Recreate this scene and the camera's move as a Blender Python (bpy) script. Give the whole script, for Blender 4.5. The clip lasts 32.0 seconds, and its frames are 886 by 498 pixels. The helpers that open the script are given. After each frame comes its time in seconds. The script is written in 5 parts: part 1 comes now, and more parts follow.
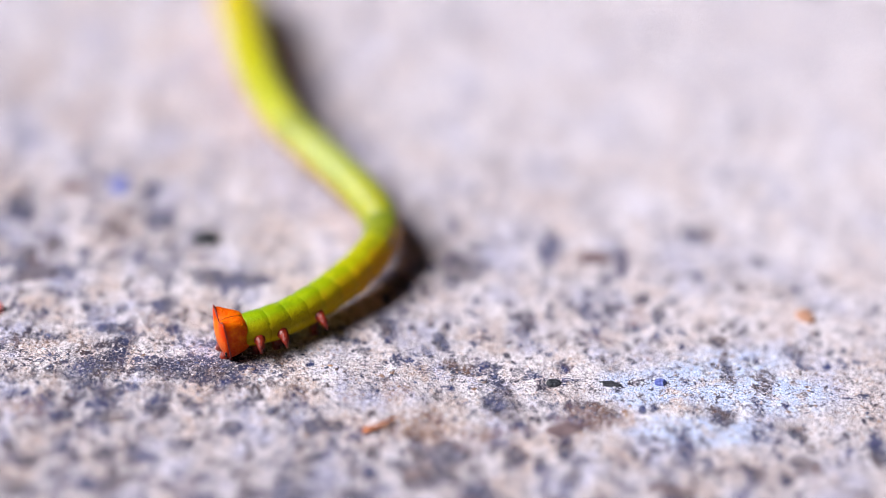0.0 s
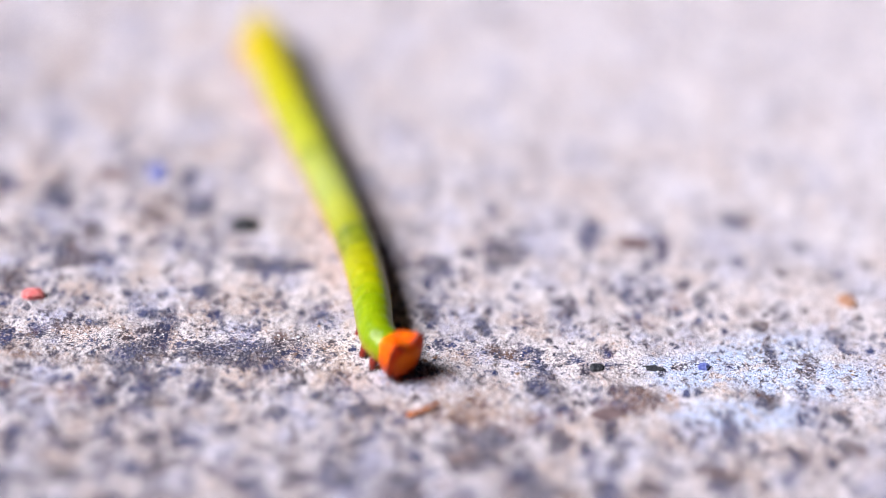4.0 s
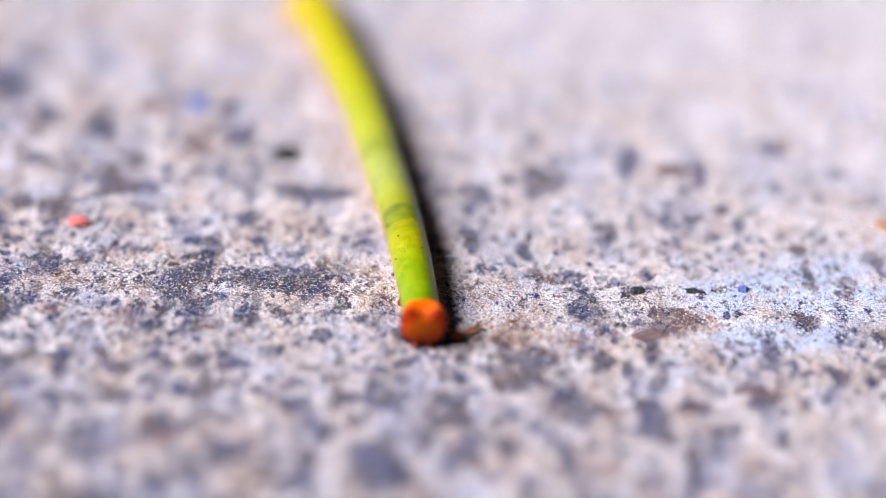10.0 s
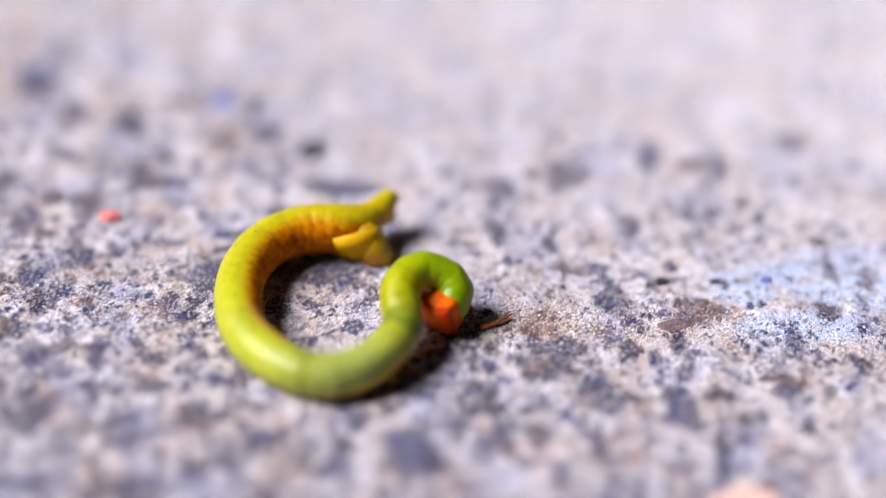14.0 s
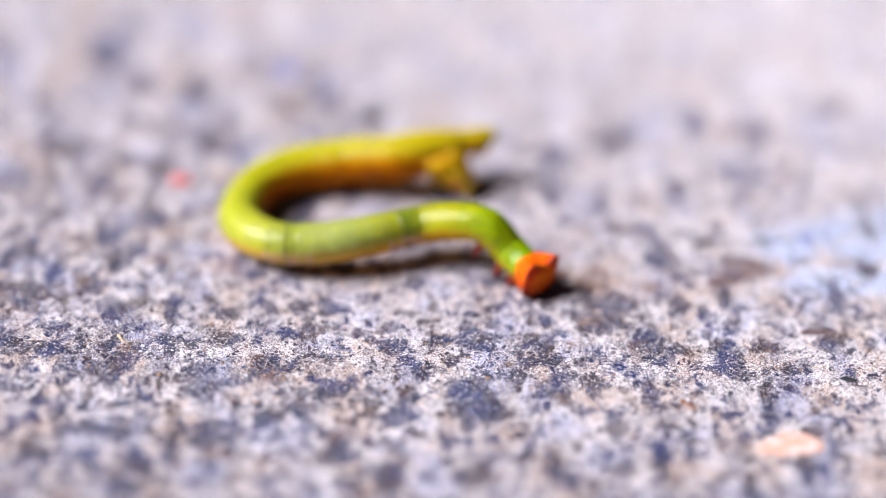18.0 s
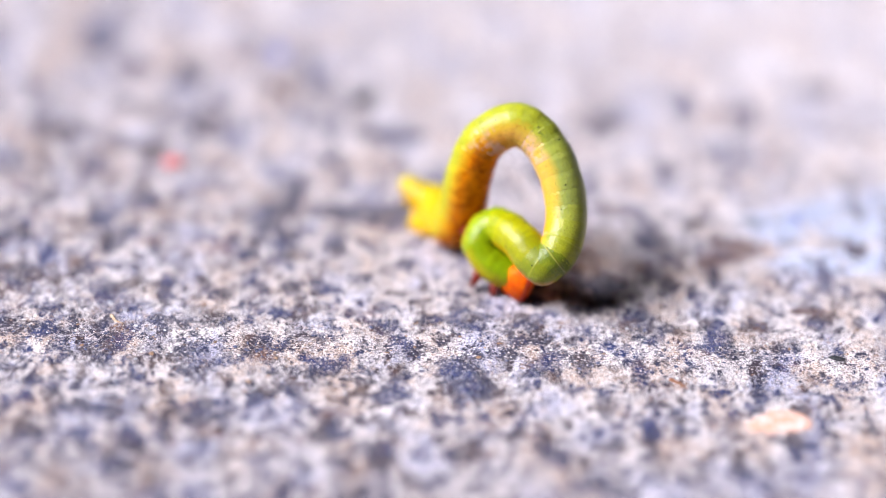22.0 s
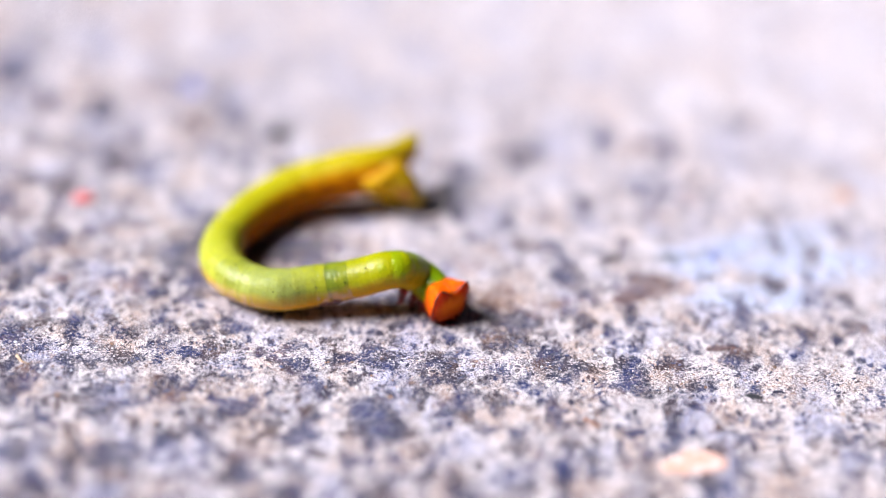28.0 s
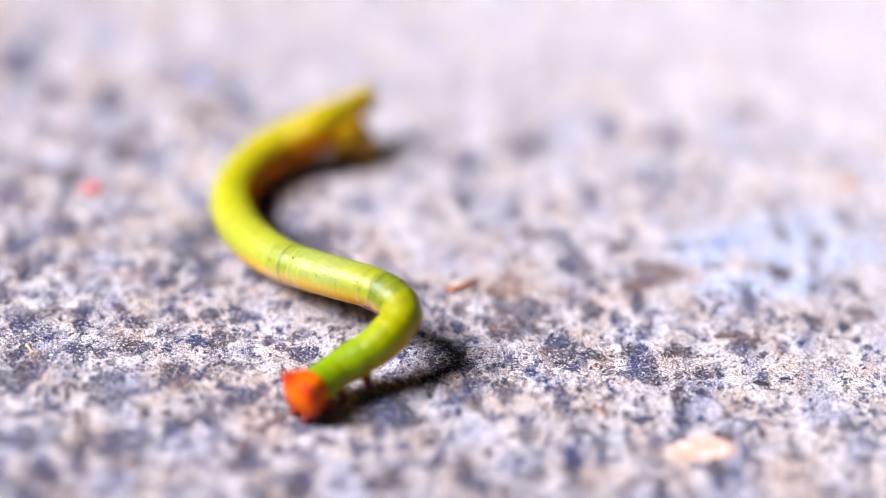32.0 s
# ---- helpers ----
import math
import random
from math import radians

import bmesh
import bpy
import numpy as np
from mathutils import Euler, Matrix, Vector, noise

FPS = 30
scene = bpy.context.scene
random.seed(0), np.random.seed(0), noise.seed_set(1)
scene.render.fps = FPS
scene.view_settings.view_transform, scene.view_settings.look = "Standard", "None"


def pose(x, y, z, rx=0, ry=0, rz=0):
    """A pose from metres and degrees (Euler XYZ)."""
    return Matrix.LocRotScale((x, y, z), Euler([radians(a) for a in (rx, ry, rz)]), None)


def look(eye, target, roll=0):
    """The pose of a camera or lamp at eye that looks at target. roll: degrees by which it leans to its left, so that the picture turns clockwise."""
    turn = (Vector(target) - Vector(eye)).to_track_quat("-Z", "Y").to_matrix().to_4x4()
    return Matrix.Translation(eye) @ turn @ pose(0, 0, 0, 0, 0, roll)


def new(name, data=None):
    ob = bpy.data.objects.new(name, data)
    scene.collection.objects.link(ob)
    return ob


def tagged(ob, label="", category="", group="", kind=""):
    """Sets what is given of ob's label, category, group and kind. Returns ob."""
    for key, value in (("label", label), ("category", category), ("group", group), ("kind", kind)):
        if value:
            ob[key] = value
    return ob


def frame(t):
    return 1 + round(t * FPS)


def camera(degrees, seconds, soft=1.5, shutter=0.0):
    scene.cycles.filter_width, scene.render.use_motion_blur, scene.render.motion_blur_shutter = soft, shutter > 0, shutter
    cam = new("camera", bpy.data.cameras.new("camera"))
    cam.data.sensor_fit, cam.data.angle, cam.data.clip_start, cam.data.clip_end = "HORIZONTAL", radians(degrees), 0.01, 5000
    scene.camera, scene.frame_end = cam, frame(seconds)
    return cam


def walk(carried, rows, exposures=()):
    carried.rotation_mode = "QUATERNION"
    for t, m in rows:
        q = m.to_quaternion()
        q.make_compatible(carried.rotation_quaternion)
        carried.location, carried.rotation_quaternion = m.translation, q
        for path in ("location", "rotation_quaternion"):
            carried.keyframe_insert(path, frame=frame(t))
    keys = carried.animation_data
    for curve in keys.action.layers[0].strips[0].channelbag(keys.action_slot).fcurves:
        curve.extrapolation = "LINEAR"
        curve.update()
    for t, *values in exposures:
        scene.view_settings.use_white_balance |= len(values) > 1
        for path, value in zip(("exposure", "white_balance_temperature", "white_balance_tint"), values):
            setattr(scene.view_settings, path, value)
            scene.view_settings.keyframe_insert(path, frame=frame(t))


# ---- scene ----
MM = 0.001

# the camera: a macro lens held a hand's width from the ground
cam = camera(20, 32.0, soft=0.8, shutter=0.5)
cam.data.dof.use_dof = True
cam.data.dof.focus_distance = 0.1332
cam.data.dof.aperture_fstop = 8.2
cam.data.dof.aperture_blades = 9
walk(cam, [
    (0, look((0.00392, -0.10444, 0.07982), (0.00366, 0.01180, 0.00180), 3.027)),
    (0.5, look((0.00378, -0.10468, 0.07955), (0.00382, 0.01181, 0.00189), 3.137)),
    (1, look((0.00348, -0.10475, 0.07948), (0.00385, 0.01185, 0.00200), 3.151)),
    (1.5, look((0.00338, -0.10502, 0.07865), (0.00371, 0.01204, 0.00185), 3.169)),
    (2, look((0.00343, -0.10497, 0.07887), (0.00368, 0.01165, 0.00141), 3.113)),
    (2.5, look((0.00282, -0.10446, 0.07890), (0.00334, 0.01191, 0.00108), 2.999)),
    (3, look((0.00224, -0.10468, 0.07907), (0.00246, 0.01165, 0.00118), 2.983)),
    (3.5, look((0.00205, -0.10473, 0.07867), (0.00182, 0.01180, 0.00107), 2.840)),
    (4, look((0.00174, -0.10489, 0.07851), (0.00145, 0.01158, 0.00084), 2.892)),
    (4.5, look((0.00109, -0.10513, 0.07810), (0.00107, 0.01113, 0.00011), 2.694)),
    (6.5, look((0.00229, -0.10496, 0.07820), (0.00122, 0.01142, 0.00040), 2.599)),
    (7, look((0.00179, -0.10498, 0.07785), (0.00130, 0.01148, 0.00015), 2.646)),
    (7.5, look((0.00180, -0.10461, 0.07838), (0.00120, 0.01142, 0.00005), 2.617)),
    (8, look((0.00167, -0.10477, 0.07837), (0.00111, 0.01135, 0.00017), 2.614)),
    (8.5, look((0.00097, -0.10615, 0.07817), (0.00079, 0.01042, 0.00063), 2.744)),
    (9, look((-0.00001, -0.10827, 0.07791), (-0.00004, 0.00786, -0.00028), 2.766)),
    (9.5, look((0.00027, -0.10777, 0.07743), (-0.00040, 0.00784, -0.00154), 2.582)),
    (10, look((0.00025, -0.10745, 0.07739), (-0.00060, 0.00800, -0.00180), 2.438)),
    (10.5, look((0.00023, -0.10779, 0.07747), (-0.00066, 0.00769, -0.00167), 2.402)),
    (11, look((0.00004, -0.10783, 0.07694), (-0.00067, 0.00782, -0.00195), 2.446)),
    (11.5, look((0.00003, -0.10790, 0.07678), (-0.00066, 0.00772, -0.00216), 2.426)),
    (12, look((-0.00055, -0.10725, 0.07692), (-0.00078, 0.00806, -0.00248), 2.503)),
    (12.5, look((-0.00055, -0.10703, 0.07696), (-0.00105, 0.00826, -0.00246), 2.344)),
    (13, look((-0.00079, -0.10691, 0.07758), (-0.00144, 0.00815, -0.00218), 2.392)),
    (13.5, look((-0.00171, -0.10803, 0.07742), (-0.00137, 0.00753, -0.00161), 2.356)),
    (14, look((-0.00224, -0.10986, 0.07771), (-0.00204, 0.00596, -0.00094), 2.496)),
    (14.5, look((-0.00372, -0.11543, 0.08208), (-0.00342, -0.00038, 0.00231), 2.567)),
    (16.5, look((-0.00458, -0.11634, 0.08068), (-0.00497, -0.00058, 0.00195), 2.323)),
    (17, look((-0.00490, -0.11588, 0.08043), (-0.00517, -0.00051, 0.00112), 2.339)),
    (17.5, look((-0.00458, -0.11612, 0.08024), (-0.00526, -0.00067, 0.00105), 2.193)),
    (18, look((-0.00409, -0.11619, 0.08030), (-0.00514, -0.00089, 0.00090), 2.048)),
    (18.5, look((-0.00428, -0.11591, 0.08015), (-0.00502, -0.00077, 0.00051), 2.095)),
    (19, look((-0.00403, -0.11607, 0.07915), (-0.00487, -0.00068, -0.00013), 2.077)),
    (19.5, look((-0.00421, -0.11604, 0.07891), (-0.00471, -0.00089, -0.00072), 2.149)),
    (20, look((-0.00441, -0.11581, 0.07971), (-0.00475, -0.00114, -0.00059), 2.158)),
    (20.5, look((-0.00449, -0.11569, 0.07959), (-0.00476, -0.00103, -0.00074), 2.009)),
    (21, look((-0.00446, -0.11619, 0.07979), (-0.00471, -0.00131, -0.00023), 2.193)),
    (21.5, look((-0.00459, -0.11720, 0.08094), (-0.00471, -0.00247, 0.00070), 2.217)),
    (22, look((-0.00402, -0.11733, 0.08009), (-0.00459, -0.00216, 0.00050), 2.118)),
    (22.5, look((-0.00395, -0.11633, 0.08004), (-0.00436, -0.00148, -0.00002), 2.063)),
    (23, look((-0.00364, -0.11608, 0.07979), (-0.00414, -0.00108, -0.00006), 2.036)),
    (23.5, look((-0.00362, -0.11570, 0.07989), (-0.00390, -0.00082, -0.00012), 1.988)),
    (24, look((-0.00313, -0.11572, 0.07965), (-0.00341, -0.00063, -0.00007), 2.013)),
    (24.5, look((-0.00164, -0.11503, 0.07988), (-0.00143, 0.00013, 0.00027), 2.150)),
    (25, look((-0.00151, -0.11503, 0.08081), (-0.00054, 0.00039, 0.00157), 2.455)),
    (25.5, look((-0.00144, -0.11492, 0.08046), (-0.00025, 0.00090, 0.00182), 2.585)),
    (27.5, look((-0.00169, -0.11526, 0.07983), (0.00023, 0.00065, 0.00133), 2.691)),
    (28, look((-0.00181, -0.11508, 0.07991), (0.00013, 0.00070, 0.00123), 2.647)),
    (28.5, look((-0.00183, -0.11486, 0.07999), (0.00012, 0.00083, 0.00118), 2.655)),
    (29, look((-0.00187, -0.11520, 0.08015), (0.00003, 0.00054, 0.00141), 2.631)),
    (29.5, look((-0.00173, -0.11553, 0.07977), (-0.00007, 0.00047, 0.00141), 2.562)),
    (30, look((-0.00179, -0.11612, 0.07984), (-0.00002, -0.00018, 0.00140), 2.638)),
    (30.5, look((-0.00208, -0.11576, 0.08041), (-0.00008, -0.00034, 0.00120), 2.648)),
    (31, look((-0.00211, -0.11570, 0.08030), (-0.00010, -0.00027, 0.00111), 2.591)),
    (31.5, look((-0.00203, -0.11551, 0.07968), (-0.00019, 0.00018, 0.00086), 2.519)),
    (32, look((-0.00228, -0.11583, 0.07968), (-0.00027, -0.00006, 0.00098), 2.485)),
], exposures=[(0, 0.64), (3, 0.68), (14, 0.67), (22, 0.88), (32, 0.92)])

# light: a dim clear sky and one broad soft sun from the side
SUN_FROM = Vector((-0.90, -0.10, 0.90)).normalized()
world = bpy.data.worlds.new("sky")
world.use_nodes = True
scene.world = world
sky = world.node_tree.nodes.new("ShaderNodeTexSky")
sky.sky_type, sky.sun_disc = "NISHITA", False
sky.sun_elevation = math.asin(SUN_FROM.z)
sky.sun_rotation = math.atan2(SUN_FROM.x, SUN_FROM.y)
background = world.node_tree.nodes["Background"]
background.inputs["Strength"].default_value = 0.003
world.node_tree.links.new(sky.outputs["Color"], background.inputs["Color"])
sun = new("sun", bpy.data.lights.new("sun", "SUN"))
sun.data.energy, sun.data.angle, sun.data.color = 4.45, radians(30), (0.936, 0.932, 1.0)
sun.matrix_world = look(SUN_FROM, (0, 0, 0))


# ---- materials ----
def material(name):
    m = bpy.data.materials.new(name)
    m.use_nodes = True
    return m, m.node_tree.nodes, m.node_tree.links, m.node_tree.nodes["Principled BSDF"]


def scaled(nodes, links, vector, scale):
    node = nodes.new("ShaderNodeMapping")
    node.inputs["Scale"].default_value = (scale, scale, scale)
    links.new(vector, node.inputs["Vector"])
    return node.outputs["Vector"]


def noise_of(nodes, links, vector, scale, detail=3.0, rough=0.55):
    node = nodes.new("ShaderNodeTexNoise")
    node.inputs["Scale"].default_value = scale
    node.inputs["Detail"].default_value = detail
    node.inputs["Roughness"].default_value = rough
    links.new(vector, node.inputs["Vector"])
    return node.outputs["Fac"]


def ramp(nodes, links, fac, stops):
    node = nodes.new("ShaderNodeValToRGB")
    e = node.color_ramp.elements
    while len(e) < len(stops):
        e.new(0.5)
    for el, (at, c) in zip(e, stops):
        el.position = at
        el.color = (*c, 1) if len(c) == 3 else c
    links.new(fac, node.inputs["Fac"])
    return node.outputs["Color"]


def mixed(nodes, links, fac, a, b, blend="MIX"):
    node = nodes.new("ShaderNodeMix")
    node.data_type, node.blend_type = "RGBA", blend
    for socket, value in ((node.inputs["Factor"], fac), (node.inputs["A"], a), (node.inputs["B"], b)):
        if isinstance(value, (int, float)):
            socket.default_value = value
        elif isinstance(value, tuple):
            socket.default_value = (*value, 1)
        else:
            links.new(value, socket)
    return node.outputs["Result"]


def maths(nodes, links, op, a, b=0.0):
    node = nodes.new("ShaderNodeMath")
    node.operation = op
    for socket, value in zip(node.inputs, (a, b)):
        if isinstance(value, (int, float)):
            socket.default_value = value
        else:
            links.new(value, socket)
    return node.outputs["Value"]


def bumped(nodes, links, bsdf, height, distance, strength=1.0):
    node = nodes.new("ShaderNodeBump")
    node.inputs["Distance"].default_value = distance
    node.inputs["Strength"].default_value = strength
    links.new(height, node.inputs["Height"])
    links.new(node.outputs["Normal"], bsdf.inputs["Normal"])


def steps(a, b=None):
    """Black to white, rising from a to b."""
    return [(a, (0, 0, 0)), (a + 0.04 if b is None else b, (1, 1, 1))]


def spots_of(nodes, links, vector, scale, share, low, high):
    """Roundish mineral spots: a share of the cells is filled, out to a distance from its middle."""
    node = nodes.new("ShaderNodeTexVoronoi")
    node.inputs["Scale"].default_value = scale
    links.new(vector, node.inputs["Vector"])
    chosen = nodes.new("ShaderNodeSeparateColor")
    links.new(node.outputs["Color"], chosen.inputs["Color"])
    filled = maths(nodes, links, "LESS_THAN", chosen.outputs["Red"], share)
    inside = ramp(nodes, links, node.outputs["Distance"], [(low, (1, 1, 1)), (high, (0, 0, 0))])
    strength = ramp(nodes, links, chosen.outputs["Green"], [(0.0, (0.4, 0.4, 0.4)), (0.55, (1, 1, 1))])
    return maths(nodes, links, "MULTIPLY", maths(nodes, links, "MULTIPLY", filled, strength), inside)


def attribute(nodes, name):
    node = nodes.new("ShaderNodeAttribute")
    node.attribute_name = name
    return node.outputs["Fac"]


def concrete():
    m, n, l, bsdf = material("weathered_concrete")
    v = scaled(n, l, n.new("ShaderNodeTexCoord").outputs["Object"], 1000.0)

    def shaken(vector, scale, amount, detail=3.0):
        """The same place pushed about in the plane, so that outlines turn ragged."""
        push = n.new("ShaderNodeTexNoise")
        push.inputs["Scale"].default_value, push.inputs["Detail"].default_value = scale, detail
        l.new(v, push.inputs["Vector"])
        out = n.new("ShaderNodeVectorMath")
        out.operation = "MULTIPLY_ADD"
        l.new(push.outputs["Color"], out.inputs[0])
        out.inputs[1].default_value = (amount, amount, 0.0)
        l.new(vector, out.inputs[2])
        return out.outputs["Vector"]

    def stretched(vector, x, y):
        node = n.new("ShaderNodeMapping")
        node.inputs["Scale"].default_value = (x, y, 1.0)
        l.new(vector, node.inputs["Vector"])
        return node.outputs["Vector"]

    def times(a, b):
        return maths(n, l, "MULTIPLY", a, b)

    def plus(a, b):
        return maths(n, l, "ADD", a, b)

    def within(a, low, high):
        return maths(n, l, "MINIMUM", maths(n, l, "MAXIMUM", a, low), high)

    w = shaken(shaken(shaken(v, 7.0, 0.22), 3.0, 0.62), 0.9, 0.9, 2.0)
    # the slab was brushed one way: its blotches run long
    round_w, long_w = stretched(w, 1.0, 0.74), stretched(w, 1.0, 0.30)
    grain = noise_of(n, l, v, 5.5, 2, 0.6)
    fine = noise_of(n, l, v, 12.0, 2, 0.7)
    soft = noise_of(n, l, long_w, 0.55, 4, 0.6)
    body = ramp(n, l, soft, [(0.36, (0.26, 0.23, 0.30)), (0.47, (0.58, 0.50, 0.52)), (0.60, (0.95, 0.85, 0.885))])
    # tan and lavender drifts in the cement
    drift = noise_of(n, l, round_w, 0.30, 4, 0.6)
    body = mixed(n, l, times(ramp(n, l, drift, [(0.38, (1, 1, 1)), (0.48, (0, 0, 0))]), 0.6), body, (0.40, 0.42, 0.70))
    body = mixed(n, l, times(ramp(n, l, drift, steps(0.51, 0.60)), 0.68), body, (0.62, 0.42, 0.32))
    # far right of where the caterpillar crawls, grazing sheen is painted in as paleness
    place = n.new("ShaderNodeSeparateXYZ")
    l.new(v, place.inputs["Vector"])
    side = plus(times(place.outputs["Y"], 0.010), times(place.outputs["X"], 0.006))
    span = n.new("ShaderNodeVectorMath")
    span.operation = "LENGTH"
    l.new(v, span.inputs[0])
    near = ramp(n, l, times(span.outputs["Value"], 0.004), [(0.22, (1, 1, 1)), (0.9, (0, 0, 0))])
    far_paling = times(within(side, -0.34, 0.46), near)
    body = mixed(n, l, times(within(far_paling, 0.0, 0.5), 1.5), body, (0.96, 0.865, 0.925))
    # sand grains: white, navy and rusty ones side by side
    sand = n.new("ShaderNodeTexVoronoi")
    sand.inputs["Scale"].default_value = 6.0
    l.new(v, sand.inputs["Vector"])
    pick = n.new("ShaderNodeSeparateColor")
    l.new(sand.outputs["Color"], pick.inputs["Color"])
    tone = ramp(n, l, pick.outputs["Green"], [(0.0, (0.05, 0.045, 0.08)), (0.16, (0.20, 0.16, 0.20)), (0.24, (0.42, 0.22, 0.12)), (0.34, (0.62, 0.42, 0.30)), (0.46, (0.62, 0.56, 0.60)), (0.8, (0.97, 0.90, 0.94))])
    body = mixed(n, l, ramp(n, l, pick.outputs["Red"], [(0.45, (0, 0, 0)), (0.95, (0.7, 0.7, 0.7))]), body, tone)
    mineral = attribute(n, "mineral")
    # dark minerals: roundish spots of three sizes and long brushed ones, in drifts, broken up grain by grain
    crowd = ramp(n, l, noise_of(n, l, round_w, 0.17, 3, 0.6), steps(0.40, 0.62))
    # the dark specks themselves also thin out towards the far right
    share = plus(plus(0.235, times(crowd, 0.26)), times(far_paling, -0.85))
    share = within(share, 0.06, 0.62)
    full = plus(share, times(mineral, 0.62))
    spot = maths(n, l, "MAXIMUM", spots_of(n, l, round_w, 0.80, times(full, 0.8), 0.24, 0.42), spots_of(n, l, round_w, 1.7, plus(full, 0.05), 0.32, 0.52))
    spot = maths(n, l, "MAXIMUM", spot, spots_of(n, l, long_w, 0.62, times(share, 0.9), 0.22, 0.36))
    spot = maths(n, l, "MAXIMUM", spot, spots_of(n, l, w, 3.4, plus(times(full, 0.8), 0.04), 0.34, 0.54))
    clump = plus(noise_of(n, l, round_w, 1.0, 5, 0.64), times(maths(n, l, "SUBTRACT", 0.32, full), 0.19))
    spot = maths(n, l, "MAXIMUM", spot, ramp(n, l, clump, [(0.385, (0.92, 0.92, 0.92)), (0.435, (0, 0, 0))]))
    # the named blotches: crowded small dark grains
    heart = ramp(n, l, plus(mineral, times(maths(n, l, "SUBTRACT", soft, 0.5), 0.8)), steps(0.30, 0.62))
    crowded = maths(n, l, "MAXIMUM", spots_of(n, l, w, 2.6, 0.85, 0.40, 0.62), spots_of(n, l, v, 5.2, 0.8, 0.42, 0.64))
    spot = maths(n, l, "MAXIMUM", spot, times(heart, maths(n, l, "MAXIMUM", crowded, 0.6)))
    spot = times(spot, ramp(n, l, grain, [(0.38, (0.42, 0.42, 0.42)), (0.47, (1, 1, 1))]))
    slate = ramp(n, l, noise_of(n, l, v, 0.45, 2), [(0.36, (0.006, 0.024, 0.14)), (0.52, (0.012, 0.015, 0.055)), (0.68, (0.055, 0.026, 0.028))])
    body = mixed(n, l, times(spot, 0.97), body, slate)
    clear = within(maths(n, l, "SUBTRACT", 1.0, times(spot, 1.25)), 0.0, 1.0)
    # rusty and ochre stains
    stain = plus(times(ramp(n, l, noise_of(n, l, w, 0.36, 4, 0.6), steps(0.57, 0.68)), 0.8), attribute(n, "rust"))
    stain = times(stain, ramp(n, l, grain, steps(0.38, 0.56)))
    body = mixed(n, l, times(within(stain, 0.0, 1.0), 0.55), body, (0.38, 0.18, 0.095))
    # bluish white crystal beds
    bed = times(attribute(n, "crystal"), ramp(n, l, noise_of(n, l, w, 0.9, 4, 0.65), steps(0.36, 0.50)))
    body = mixed(n, l, times(times(bed, clear), 0.9), body, (0.55, 0.67, 1.0))
    # bright crystals and dark pores
    body = mixed(n, l, times(ramp(n, l, fine, steps(0.55, 0.59)), times(clear, 0.75)), body, (0.92, 0.87, 0.90))
    body = mixed(n, l, times(ramp(n, l, fine, [(0.41, (1, 1, 1)), (0.45, (0, 0, 0))]), 0.85), body, (0.03, 0.026, 0.038))
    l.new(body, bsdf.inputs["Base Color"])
    bsdf.inputs["Roughness"].default_value = 0.7
    bsdf.inputs["Specular IOR Level"].default_value = 0.35
    height = plus(times(grain, 0.6), times(fine, 0.4))
    bumped(n, l, bsdf, height, 0.00018, 1.0)
    return m


def grains(name, tones, rough=0.5):
    """Mineral grains: every grain has a tone of its own."""
    m, n, l, bsdf = material(name)
    random_tone = n.new("ShaderNodeNewGeometry").outputs["Random Per Island"]
    k = len(tones)
    tone = ramp(n, l, random_tone, [((i + 0.5) / k, c) for i, c in enumerate(tones)])
    v = scaled(n, l, n.new("ShaderNodeTexCoord").outputs["Object"], 1000.0)
    tone = mixed(n, l, maths(n, l, "MULTIPLY", ramp(n, l, noise_of(n, l, v, 14.0, 2), steps(0.5, 0.7)), 0.35), tone, (0.6, 0.57, 0.58))
    l.new(tone, bsdf.inputs["Base Color"])
    bsdf.inputs["Roughness"].default_value = rough
    return m


def chip_material(name, tone, second, rough=0.5, scale=3.0, relief=0.00008):
    m, n, l, bsdf = material(name)
    v = scaled(n, l, n.new("ShaderNodeTexCoord").outputs["Object"], 1000.0)
    c = mixed(n, l, ramp(n, l, noise_of(n, l, v, scale, 4, 0.65), steps(0.42, 0.62)), tone, second)
    l.new(c, bsdf.inputs["Base Color"])
    bsdf.inputs["Roughness"].default_value = rough
    bumped(n, l, bsdf, noise_of(n, l, v, 6.0, 3), relief)
    return m


